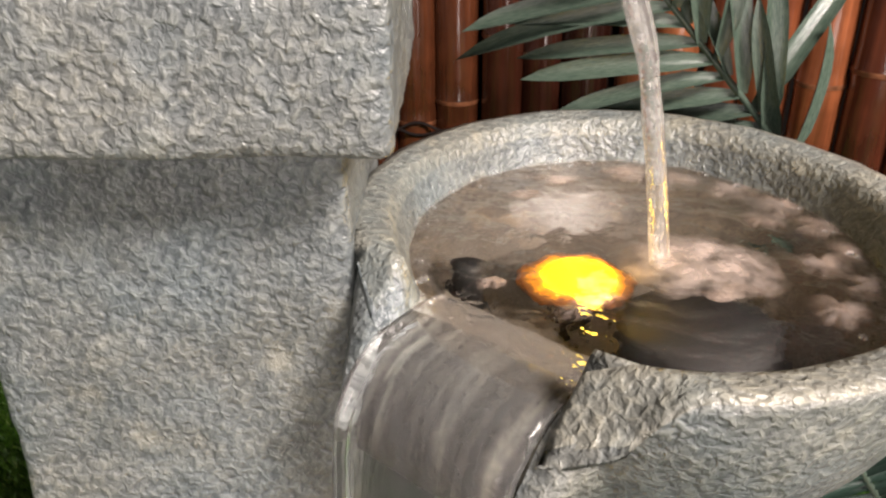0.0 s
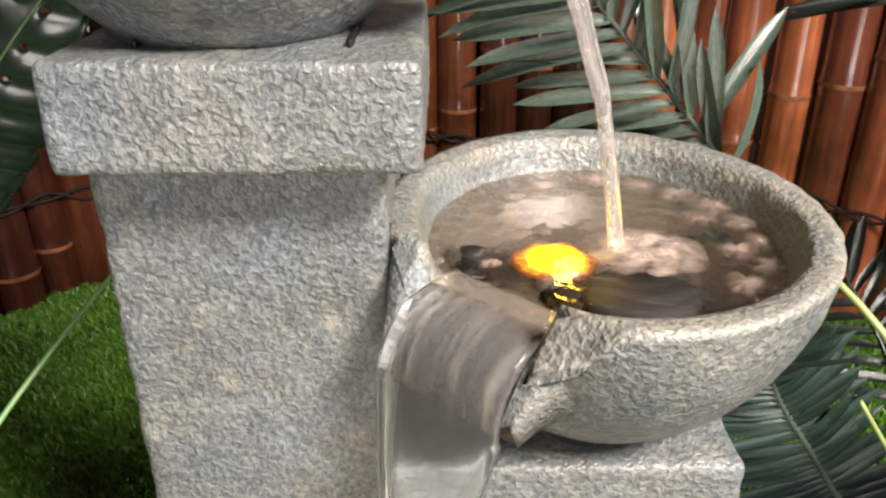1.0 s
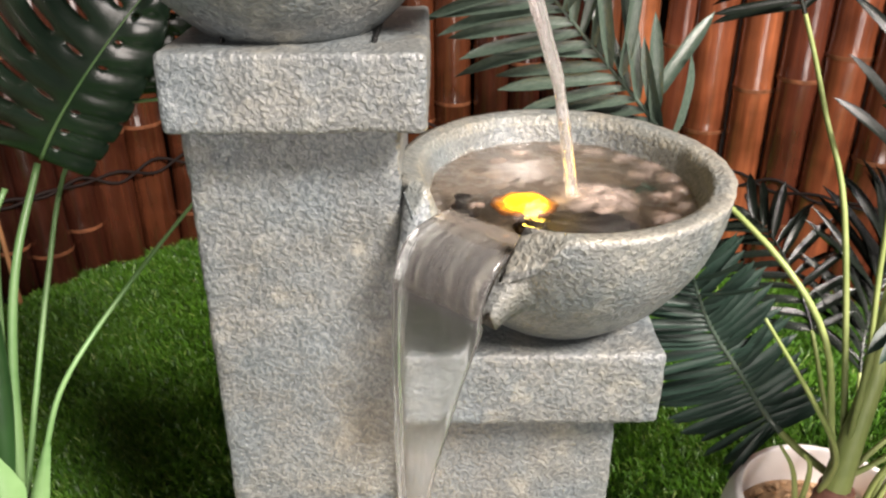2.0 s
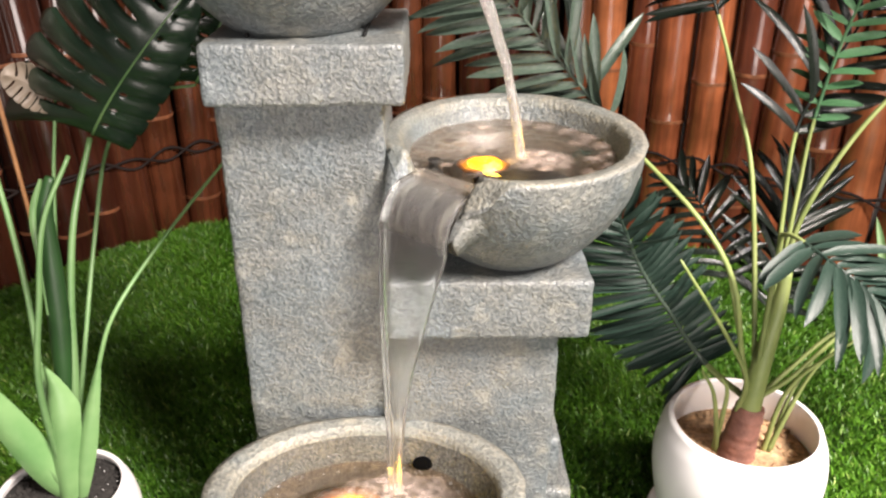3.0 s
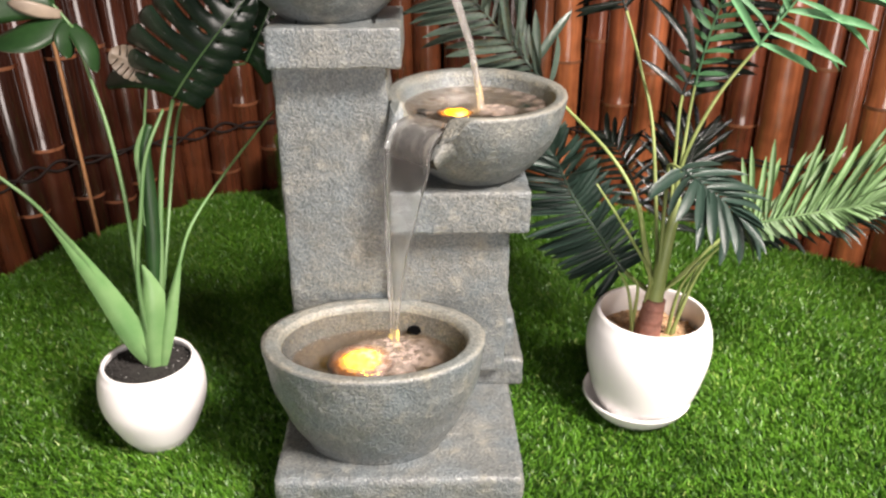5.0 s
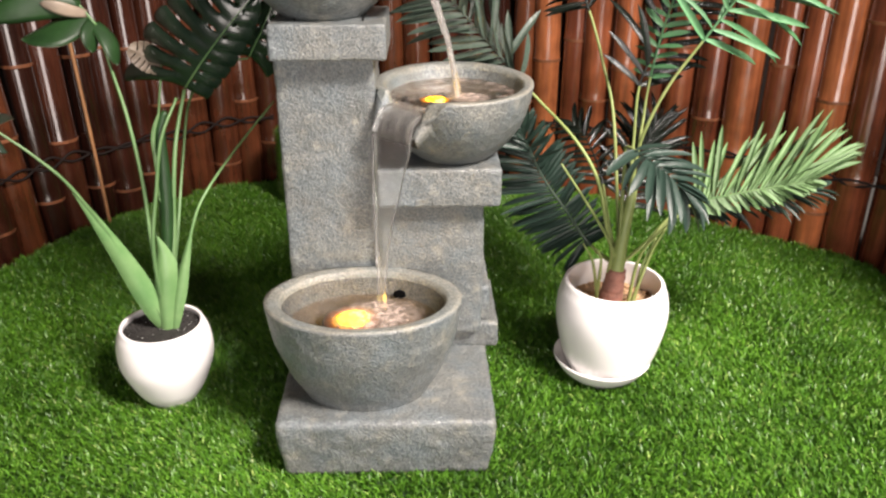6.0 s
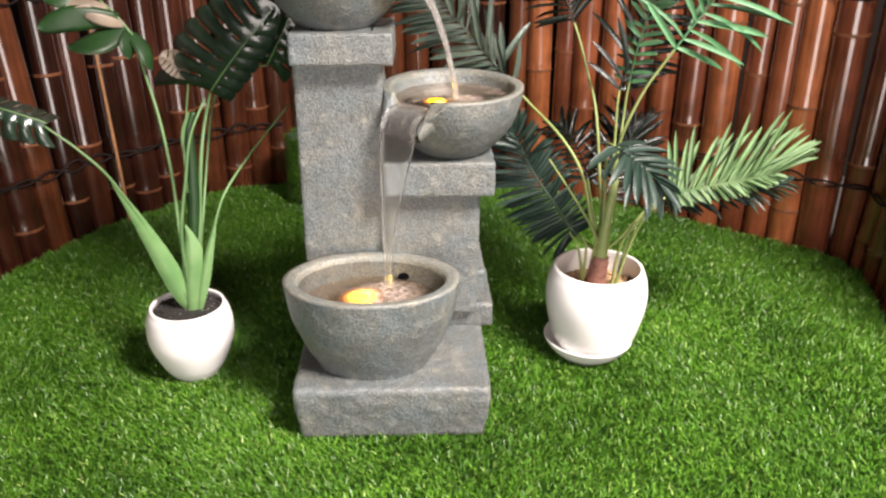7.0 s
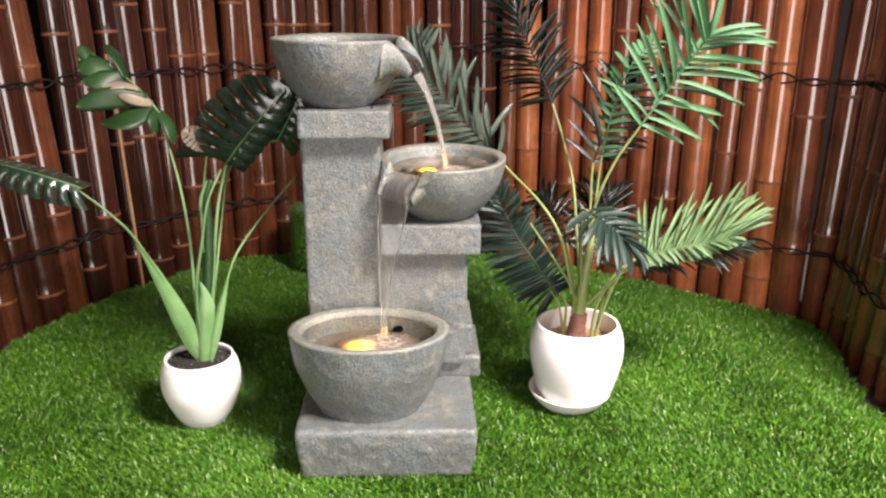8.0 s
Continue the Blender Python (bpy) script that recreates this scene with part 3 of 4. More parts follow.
def build_fountain():
    f = thing("water_fountain", (-0.025, 0.25, 0), "grey cast stone fountain with three bowls and running water", "fountain")

    def slab_taper(p):
        k = 1 - 0.045 * max(0, (0.05 - p.z) / 0.05)
        return Vector((-0.024 + (p.x + 0.024) * k, 0.26 + (p.y - 0.26) * (1 - 0.02 * max(0, (0.05 - p.z) / 0.05)), p.z))

    part("base_slab", block("base_slab", (-0.190, 0.062, -0.021), (0.142, 0.44, 0.083), STONE, 0.009, 0.005, 0.0016, slab_taper), f)
    part("plinth", block("plinth", (-0.195, 0.275, 0.080), (0.162, 0.44, 0.128), STONE, 0.006), f)
    part("plinth_step", block("plinth_step", (-0.19, 0.285, 0.125), (0.147, 0.43, 0.192), STONE, 0.006), f)
    part("tall_pillar", block("tall_pillar", (-0.182, 0.270, 0.12), (-0.034, 0.395, 0.590), STONE, 0.005), f)
    part("tall_pillar_cap", block("tall_pillar_cap", (-0.181, 0.234, 0.583), (-0.015, 0.402, 0.634), STONE, 0.004, 0.0035), f)
    part("short_pillar", block("short_pillar", (-0.036, 0.255, 0.12), (0.131, 0.385, 0.368), STONE, 0.005), f)
    part("short_pillar_cap", block("short_pillar_cap", (-0.034, 0.225, 0.362), (0.154, 0.40, 0.423), STONE, 0.004, 0.0035), f)
    for x in (-0.145, -0.048):
        part("slot", block("slot", (x - 0.0012, 0.262, 0.632), (x + 0.0012, 0.33, 0.6375), RUBBER, 0.0008, 0.02, 0.0), f, "dark seating slot")
    # top bowl
    c1 = (-0.110, 0.320)
    top = basin("top_bowl", f, c1, 0.124, 0.124, 0.632, 0.756, 0.014, (-15, 0.058, 1.9), 0.736, ROUND_PROF)
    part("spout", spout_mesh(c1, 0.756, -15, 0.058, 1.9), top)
    part("pool_water", pool_mesh(c1, 0.108, 0.108, 0.736, (-0.1, 0.3), 1.0), top, "rippled water").visible_shadow = False
    # middle bowl
    c2 = (0.084, 0.313)
    mid = basin("middle_bowl", f, c2, 0.122, 0.137, 0.421, 0.535, 0.015, (228.5, 0.044, 1.15), 0.514, ROUND_PROF)
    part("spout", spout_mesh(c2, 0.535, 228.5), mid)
    part("pool_water", pool_mesh(c2, 0.107, 0.121, 0.514, (0.097, 0.305), 2.0), mid, "brownish rippled water").visible_shadow = False
    part("lamp_puck", lathe("lamp_puck", (0.098, 0.262), [(0.032, 0.468), (0.032, 0.497), (0.027, 0.501), (0.001, 0.502)], RUBBER, seg=32), mid, "black lamp housing")
    part("lamp_lens", lathe("lamp_lens", (0.055, 0.292), [(0.005, 0.452), (0.005, 0.504), (0.024, 0.505), (0.021, 0.508), (0.011, 0.511), (0.001, 0.512)], AMBER_MIDDLE, seg=32), mid, "glowing amber lamp lens")
    part("drain_plug", lathe("drain_plug", (0.011, 0.302), [(0.008, 0.470), (0.008, 0.510), (0.005, 0.513), (0.001, 0.513)], RUBBER, seg=24), mid, "black rubber plug")
    # lower bowl
    c3 = (-0.057, 0.160)
    low = basin("lower_bowl", f, c3, 0.149, 0.106, 0.082, 0.243, 0.022, None, 0.206, [(0.0, 0.0), (0.64, 0.0), (0.69, 0.010), (0.81, 0.033), (0.925, 0.066), (0.975, 0.092), (1.0, 0.116)], STONE_DAMP)
    part("pool_water", pool_mesh(c3, 0.122, 0.081, 0.206, (-0.03, 0.175), 3.0), low, "brownish rippled water").visible_shadow = False
    part("lamp_lens", lathe("lamp_lens", (-0.076, 0.165), [(0.008, 0.130), (0.008, 0.193), (0.046, 0.194), (0.042, 0.198), (0.022, 0.2025), (0.001, 0.2035)], AMBER_LOWER, seg=40), low, "glowing amber lamp lens")
    hole = [(0.0090, 0.0), (0.0090, 0.0022), (0.0085, 0.0026), (0.0005, 0.0026)]
    part("overflow_plug", lathe("overflow_plug", (0, 0), hole, HOLE, seg=20), low, "black overflow hole",
         Matrix.Translation((-0.004, 0.2320, 0.2080)) @ Matrix.Rotation(radians(65), 4, "X") @ Matrix.Diagonal((1.2, 0.85, 1, 1)))
    # falling water
    fall1 = [((0.004, 0.316, 0.728), (-0.013, 0.252, 0.728)), ((0.036, 0.302, 0.703), (0.022, 0.256, 0.703)), ((0.052, 0.291, 0.670), (0.046, 0.274, 0.668)), ((0.068, 0.290, 0.625), (0.064, 0.283, 0.622)),
             ((0.080, 0.293, 0.580), (0.0765, 0.287, 0.578)), ((0.0935, 0.303, 0.512), (0.0885, 0.297, 0.512))]
    fall1 = [(Vector(a), Vector(b)) for a, b in fall1]
    part("falling_water", sheet_mesh("falling_water", fall1, FALL, 0.0026, 0.0018, 4.0), f, "thin clear stream of water").visible_shadow = False
    u2 = Vector((math.cos(radians(228.5)), math.sin(radians(228.5)), 0))
    v2 = Vector((-u2.y, u2.x, 0))
    fall2 = []
    for s, z in ((0.084, 0.5130), (0.098, 0.5128), (0.112, 0.5125), (0.1240, 0.5088), (0.1330, 0.5015), (0.1395, 0.4905), (0.1430, 0.4760), (0.1440, 0.464)):
        p = Vector((c2[0], c2[1], z)) + u2 * s
        fall2.append((p - v2 * 0.0365, p + v2 * 0.0365))
    fall2 += [((-0.0395, 0.226, 0.400), (0.000, 0.189, 0.400)), ((-0.038, 0.216, 0.330), (-0.016, 0.190, 0.330)), ((-0.036, 0.205, 0.260), (-0.025, 0.190, 0.260)), ((-0.035, 0.192, 0.203), (-0.027, 0.183, 0.203))]
    fall2 = [(Vector(a), Vector(b)) for a, b in fall2]
    part("falling_water", sheet_mesh("falling_water", fall2, FILM, 0.0030, 0.0005, 9.0), f, "thin clear sheet of water").visible_shadow = False
    part("froth", froth_mesh((0.108, 0.298, 0.514), (0.036, 0.030), 5), mid, "pale froth where the stream lands")
    # flecks of foam; those at back and right also paint the pool's bright reflections
    for x, y, w in ((0.040, 0.378, 0.007), (0.062, 0.398, 0.008), (0.098, 0.408, 0.010), (0.124, 0.398, 0.009), (0.146, 0.382, 0.010), (0.162, 0.362, 0.010), (0.174, 0.338, 0.011),
                    (0.178, 0.310, 0.010), (0.172, 0.282, 0.011), (0.158, 0.300, 0.009), (0.150, 0.345, 0.008), (0.020, 0.285, 0.005), (0.050, 0.262, 0.006), (0.150, 0.262, 0.009)):
        part("pale_fleck", froth_mesh((x, y, 0.512), (1.5 * w, 1.5 * w * (0.4 + x * 3)), x * 90, 0.9, 0.28), mid, "pale foam and painted reflection")
    # bubbles that cling to the waterline
    rng = random.Random(21)
    for centre, rx, ry, z, host, count in ((c2, 0.104, 0.117, 0.5145, mid, 46), (c3, 0.117, 0.076, 0.2065, low, 34)):
        for i in range(count):
            w, k = rng.uniform(-0.9, 3.6), rng.uniform(0.86, 0.985)
            r = rng.uniform(0.0007, 0.0019)
            dome = [(r, 0.0), (r * 0.94, r * 0.35), (r * 0.75, r * 0.66), (r * 0.4, r * 0.92), (r * 0.05, r)]
            spot = Matrix.Translation((centre[0] + rx * k * math.cos(w), centre[1] + ry * k * math.sin(w), z))
            part("bubble", lathe("bubble", (0, 0), dome, FILM, seg=10), host, "", spot).visible_shadow = False
    part("froth", froth_mesh((-0.038, 0.172, 0.206), (0.078, 0.050), 6), low, "pale froth where the stream lands")


# ---- plants ----
def blade_mesh(name, mat, droop, fold=1.0):
    """A pointed leaflet one long, lying along x."""
    verts, faces, n = [], [], 9
    for i in range(n + 1):
        a = i / n
        w = 0.5 * min(1.0, 0.45 + 2.6 * a) * (1 - max(0.0, (a - 0.62) / 0.38) ** 2.4)
        z = -droop * a * a
        verts += [(a, -w, z + fold * w * 0.10), (a, 0, z), (a, w, z + fold * w * 0.10)]
    for i in range(n):
        b = 3 * i
        faces += [(b, b + 3, b + 4, b + 1), (b + 1, b + 4, b + 5, b + 2)]
    return link_mesh(name, verts, faces, mat)


def leaflets(mat):
    return [blade_mesh("leaflet", mat, d) for d in (0.10, 0.20, 0.30)]


def frond(parent, pts, stalk, count, length, width, mats, facing, sweep=(60, 28), label="", stem=STEM_OLIVE, seed=0, sides=(1, 1), r0=0.0042, skew=0.0, spine=None):
    """A palm frond: pts run from the pot to its tip; leaflets begin at stalk (0..1) along it."""
    rng = random.Random(seed)
    line = spline(pts, 60)
    rachis = tube("frond", pts, lambda u: r0 * (1 - 0.72 * u), stem, 7, 40)
    rachis.materials.append(spine or mats[0].materials[0])
    rachis.polygons.foreach_set("material_index", [1 if i >= int(40 * stalk) else 0 for i in range(40) for k in range(7)] + [0, 1])
    fr = part("frond", rachis, parent, label)
    face = Vector(facing).normalized()
    for i in range(count):
        a = i / (count - 1)
        u = stalk + (1 - stalk) * a * 0.99
        k = min(59, int(u * 60))
        p = line[k].lerp(line[k + 1], u * 60 - k)
        t = (line[k + 1] - line[k]).normalized()
        side = t.cross(face).normalized()
        up = side.cross(t)
        ang = radians(sweep[0] + (sweep[1] - sweep[0]) * a)
        grow = length * (0.62 + 0.75 * math.sin(math.pi * (0.18 + 0.70 * a))) / 1.3
        for s in (-1, 1):
            long = grow * sides[0 if s < 0 else 1] * rng.uniform(0.88, 1.08)
            ag = ang - radians(skew) * s + rng.gauss(0, 0.06)
            d = (side * s * math.sin(ag) + t * math.cos(ag) + up * rng.uniform(-0.10, 0.12)).normalized()
            across = up.cross(d).normalized()
            n = d.cross(across).normalized()
            # the tips sag under their weight
            n = (n * 0.6 + Vector((0, 0, 0.7))).normalized()
            n = (n - d * n.dot(d)).normalized()
            across = n.cross(d).normalized() * (1 if n.cross(d).dot(across) > 0 else -1)
            across = (across * 0.45 + up.cross(d).normalized() * 0.55).normalized()
            across, n = (Matrix.Rotation(rng.gauss(0.0, 0.40), 3, d) @ across, Matrix.Rotation(rng.gauss(0.0, 0.2), 3, d) @ n)
            m = Matrix((d * long, across * width * rng.uniform(0.85, 1.1), n * long)).transposed().to_4x4()
            m.translation = p + d * 0.001
            part("leaflet", rng.choice(mats), fr, "", m)
    return fr


def planter(name, centre, prof, label, seg=72):
    pot = thing(name, (centre[0], centre[1], 0), label, "plant pot")
    part("pot", lathe("pot", centre, prof, GLAZE, seg=seg), pot)
    return pot


def granules(centre, radius, z, count, size, mat, seed):
    rng = random.Random(seed)
    bm = bmesh.new()
    for i in range(count):
        r, w = radius * math.sqrt(rng.random()), rng.uniform(0, 6.283)
        s = size * rng.uniform(0.6, 1.4)
        bmesh.ops.create_icosphere(bm, subdivisions=1, radius=s, matrix=Matrix.Translation((centre[0] + r * math.cos(w), centre[1] + r * math.sin(w), z + rng.uniform(0, 0.002)))
                                   @ Matrix.Rotation(rng.uniform(0, 3), 4, "X") @ Matrix.Diagonal((1.3, 1, 0.7, 1)))
    me = bpy.data.meshes.new("granules")
    bm.to_mesh(me)
    bm.free()
    me.materials.append(mat)
    return me


def build_turf_roll():
    """A rolled offcut of turf stood on end behind the tall pillar."""
    rng = np.random.default_rng(9)
    c, r, h = (-0.295, 1.22), 0.060, 0.185
    roll = thing("turf_roll", (c[0], c[1], -0.02), "rolled green turf offcut standing behind the fountain", "turf roll")
    part("backing", lathe("backing", c, [(r, -0.020), (r, h), (r - 0.012, h), (r - 0.012, 0.03), (0.001, 0.03)], BACKING, seg=32), roll)
    verts, faces = [], []
    for i in range(9000):
        w, z = rng.uniform(0, 6.283), rng.uniform(0.0, h)
        o, t = np.array([np.cos(w), np.sin(w), 0]), np.array([-np.sin(w), np.cos(w), 0])
        p = np.array([c[0], c[1], z]) + o * r
        k = len(verts)
        tip = p + o * rng.uniform(0.008, 0.016) + t * rng.normal() * 0.006 + np.array([0, 0, rng.normal() * 0.006])
        verts += [p - t * 0.0013, p + t * 0.0013, tip]
        faces.append((k, k + 1, k + 2))
    tagged(part("turf_nap", link_mesh("turf_nap", verts, faces, TURF, False), roll, "green turf pile"), kind="stuff")


def build_palm():
    c = (0.372, 0.340)
    prof = bent([(0.070, 0.003), (0.084, 0.034), (0.096, 0.085), (0.099, 0.120), (0.095, 0.150), (0.088, 0.169)], 5) + bent([(0.0865, 0.173), (0.083, 0.174), (0.0805, 0.171), (0.084, 0.140), (0.086, 0.105)], 4) + [(0.086, 0.100)]
    pot = planter("palm_pot", c, [(0.060, 0.001)] + prof, "round white glazed ceramic palm pot on a saucer")
    part("pebble_bed", lathe("pebble_bed", c, [(0.086, 0.112), (0.086, 0.125), (0.04, 0.128), (0.001, 0.129)], PEBBLE, seg=40), pot, "tan pebble fill")
    part("pebble_layer", granules(c, 0.080, 0.127, 260, 0.0035, PEBBLE, 4), pot, "tan pebbles")
    sc = thing("saucer", (0.362, 0.335, 0), "round white glazed saucer under the palm pot", "saucer")
    sp = bent([(0.060, -0.012), (0.074, 0.000), (0.087, 0.019), (0.0875, 0.024), (0.085, 0.024), (0.075, 0.006), (0.060, 0.002)], 4)
    part("dish", lathe("dish", (0.362, 0.337), [(0.054, -0.020)] + sp + [(0.001, 0.001)], GLAZE, seg=64), sc)

    palm = thing("artificial_palm", (0.372, 0.340, 0.125), "artificial palm with dark and bright green fronds in a white pot", "palm")
    part("trunk", tube("trunk", [(0.365, 0.335, 0.112), (0.368, 0.336, 0.15), (0.374, 0.338, 0.196)], lambda u: 0.0235 - 0.007 * u + 0.0004 * math.sin(u * 31) + 0.0004 * math.sin(u * 53), BULB, 14, 30), palm, "brown fibrous trunk stub")
    part("main_stem", tube("main_stem", [(0.372, 0.338, 0.185), (0.378, 0.342, 0.25), (0.388, 0.350, 0.32), (0.394, 0.36, 0.36)], lambda u: 0.014 - 0.008 * u, STEM_OLIVE, 10), palm)
    dark, grey, teal, bright, lime = leaflets(PALM_DARK), leaflets(PALM_GREY), leaflets(PALM_TEAL), leaflets(PALM_BRIGHT), leaflets(PALM_LIME)
    root = (0.375, 0.340, 0.20)
    frond(palm, [root, (0.391, 0.36, 0.38), (0.403, 0.36, 0.445), (0.431, 0.355, 0.517), (0.465, 0.35, 0.574), (0.508, 0.345, 0.641), (0.545, 0.335, 0.700), (0.572, 0.325, 0.745), (0.585, 0.32, 0.765)],
          0.53, 18, 0.142, 0.0108, bright, (0.1, -1, 0.3), (74, 40), "bright green frond", seed=1, r0=0.0036)
    frond(palm, [root, (0.372, 0.36, 0.281), (0.362, 0.42, 0.448), (0.347, 0.46, 0.524), (0.329, 0.48, 0.587), (0.304, 0.49, 0.65), (0.273, 0.5, 0.719), (0.248, 0.51, 0.775), (0.238, 0.52, 0.84)],
          0.56, 28, 0.094, 0.0090, dark, (-0.5, -1, 0.2), (74, 30), "dark green frond", seed=2, r0=0.0034)
    frond(palm, [root, (0.39, 0.37, 0.315), (0.396, 0.4, 0.405), (0.401, 0.42, 0.499), (0.425, 0.43, 0.555), (0.458, 0.44, 0.615), (0.50, 0.45, 0.67)],
          0.50, 12, 0.110, 0.0125, dark, (0.0, -1, 0.1), (66, 42), "dark green frond", seed=3, r0=0.0034)
    frond(palm, [root, (0.392, 0.37, 0.315), (0.407, 0.4, 0.429), (0.418, 0.42, 0.514), (0.436, 0.425, 0.612), (0.464, 0.43, 0.69), (0.506, 0.44, 0.739)],
          0.50, 19, 0.046, 0.0092, bright, (-0.6, -1, 0.1), (72, 40), "bright green young frond", seed=4, r0=0.0032)
    frond(palm, [root, (0.41, 0.33, 0.242), (0.453, 0.33, 0.298), (0.499, 0.33, 0.325), (0.549, 0.32, 0.342), (0.605, 0.31, 0.357), (0.640, 0.3, 0.368), (0.662, 0.295, 0.375)],
          0.40, 40, 0.104, 0.0085, lime, (0.0, -0.80, 0.60), (66, 18), "light green spreading frond", seed=5, r0=0.0030, sides=(1.28, 0.36))
    frond(palm, [root, (0.42, 0.36, 0.23), (0.467, 0.37, 0.273), (0.525, 0.38, 0.296), (0.592, 0.38, 0.306), (0.665, 0.38, 0.316), (0.72, 0.38, 0.326)],
          0.42, 30, 0.062, 0.0085, teal, (0.0, -0.25, 1.0), (65, 25), "grey green frond", seed=6, r0=0.0030)
    frond(palm, [root, (0.350, 0.38, 0.207), (0.325, 0.405, 0.228), (0.285, 0.395, 0.287), (0.242, 0.38, 0.350), (0.211, 0.356, 0.412), (0.193, 0.345, 0.452)],
          0.27, 42, 0.094, 0.0092, teal, (-0.35, -1, 0.25), (99, 27), "dark grey green frond", seed=7, r0=0.0044, spine=PALM_GREY, sides=(1.0, 0.66))
    frond(palm, [root, (0.366, 0.33, 0.389), (0.362, 0.312, 0.428), (0.382, 0.265, 0.424), (0.412, 0.24, 0.404), (0.440, 0.228, 0.376)],
          0.50, 14, 0.086, 0.0135, teal, (0.10, -0.5, 0.9), (78, 22), "grey green drooping frond", seed=8, r0=0.0034)
    frond(palm, [root, (0.392, 0.37, 0.262), (0.412, 0.42, 0.310), (0.432, 0.45, 0.362), (0.446, 0.465, 0.410)],
          0.38, 22, 0.100, 0.0095, dark, (0.1, -1, 0.25), (72, 30), "dark green frond", seed=9, r0=0.003)
    frond(palm, [root, (0.350, 0.33, 0.266), (0.324, 0.33, 0.365), (0.285, 0.36, 0.428), (0.226, 0.44, 0.48), (0.178, 0.445, 0.533), (0.13, 0.45, 0.586), (0.083, 0.45, 0.638), (0.049, 0.45, 0.678), (0.032, 0.45, 0.711)],
          0.50, 26, 0.110, 0.0122, grey, (-0.2, -1, 0.1), (48, 44), "grey green frond behind the fountain bowl", seed=10, r0=0.0036, skew=6)
    frond(palm, [root, (0.36, 0.37, 0.27), (0.35, 0.42, 0.34), (0.33, 0.47, 0.39), (0.31, 0.5, 0.41)],
          0.45, 14, 0.062, 0.009, dark, (-0.2, -0.9, 0.5), (75, 35), "dark green frond", seed=11, r0=0.003)
    for pts in ([(0.359, 0.338, 0.19), (0.354, 0.32, 0.248), (0.314, 0.31, 0.318), (0.258, 0.31, 0.401)],
                [(0.40, 0.34, 0.125), (0.411, 0.33, 0.229), (0.456, 0.3, 0.314)], [(0.406, 0.34, 0.125), (0.431, 0.34, 0.225), (0.449, 0.33, 0.279)],
                [(0.412, 0.345, 0.125), (0.42, 0.345, 0.2), (0.44, 0.35, 0.25)], [(0.346, 0.34, 0.125), (0.331, 0.34, 0.207), (0.311, 0.34, 0.245)], [(0.343, 0.345, 0.125), (0.345, 0.34, 0.21), (0.335, 0.34, 0.235)]):
        part("stalk", tube("stalk", pts, lambda u: 0.0036 * (1 - 0.6 * u), STEM_OLIVE, 7), palm)


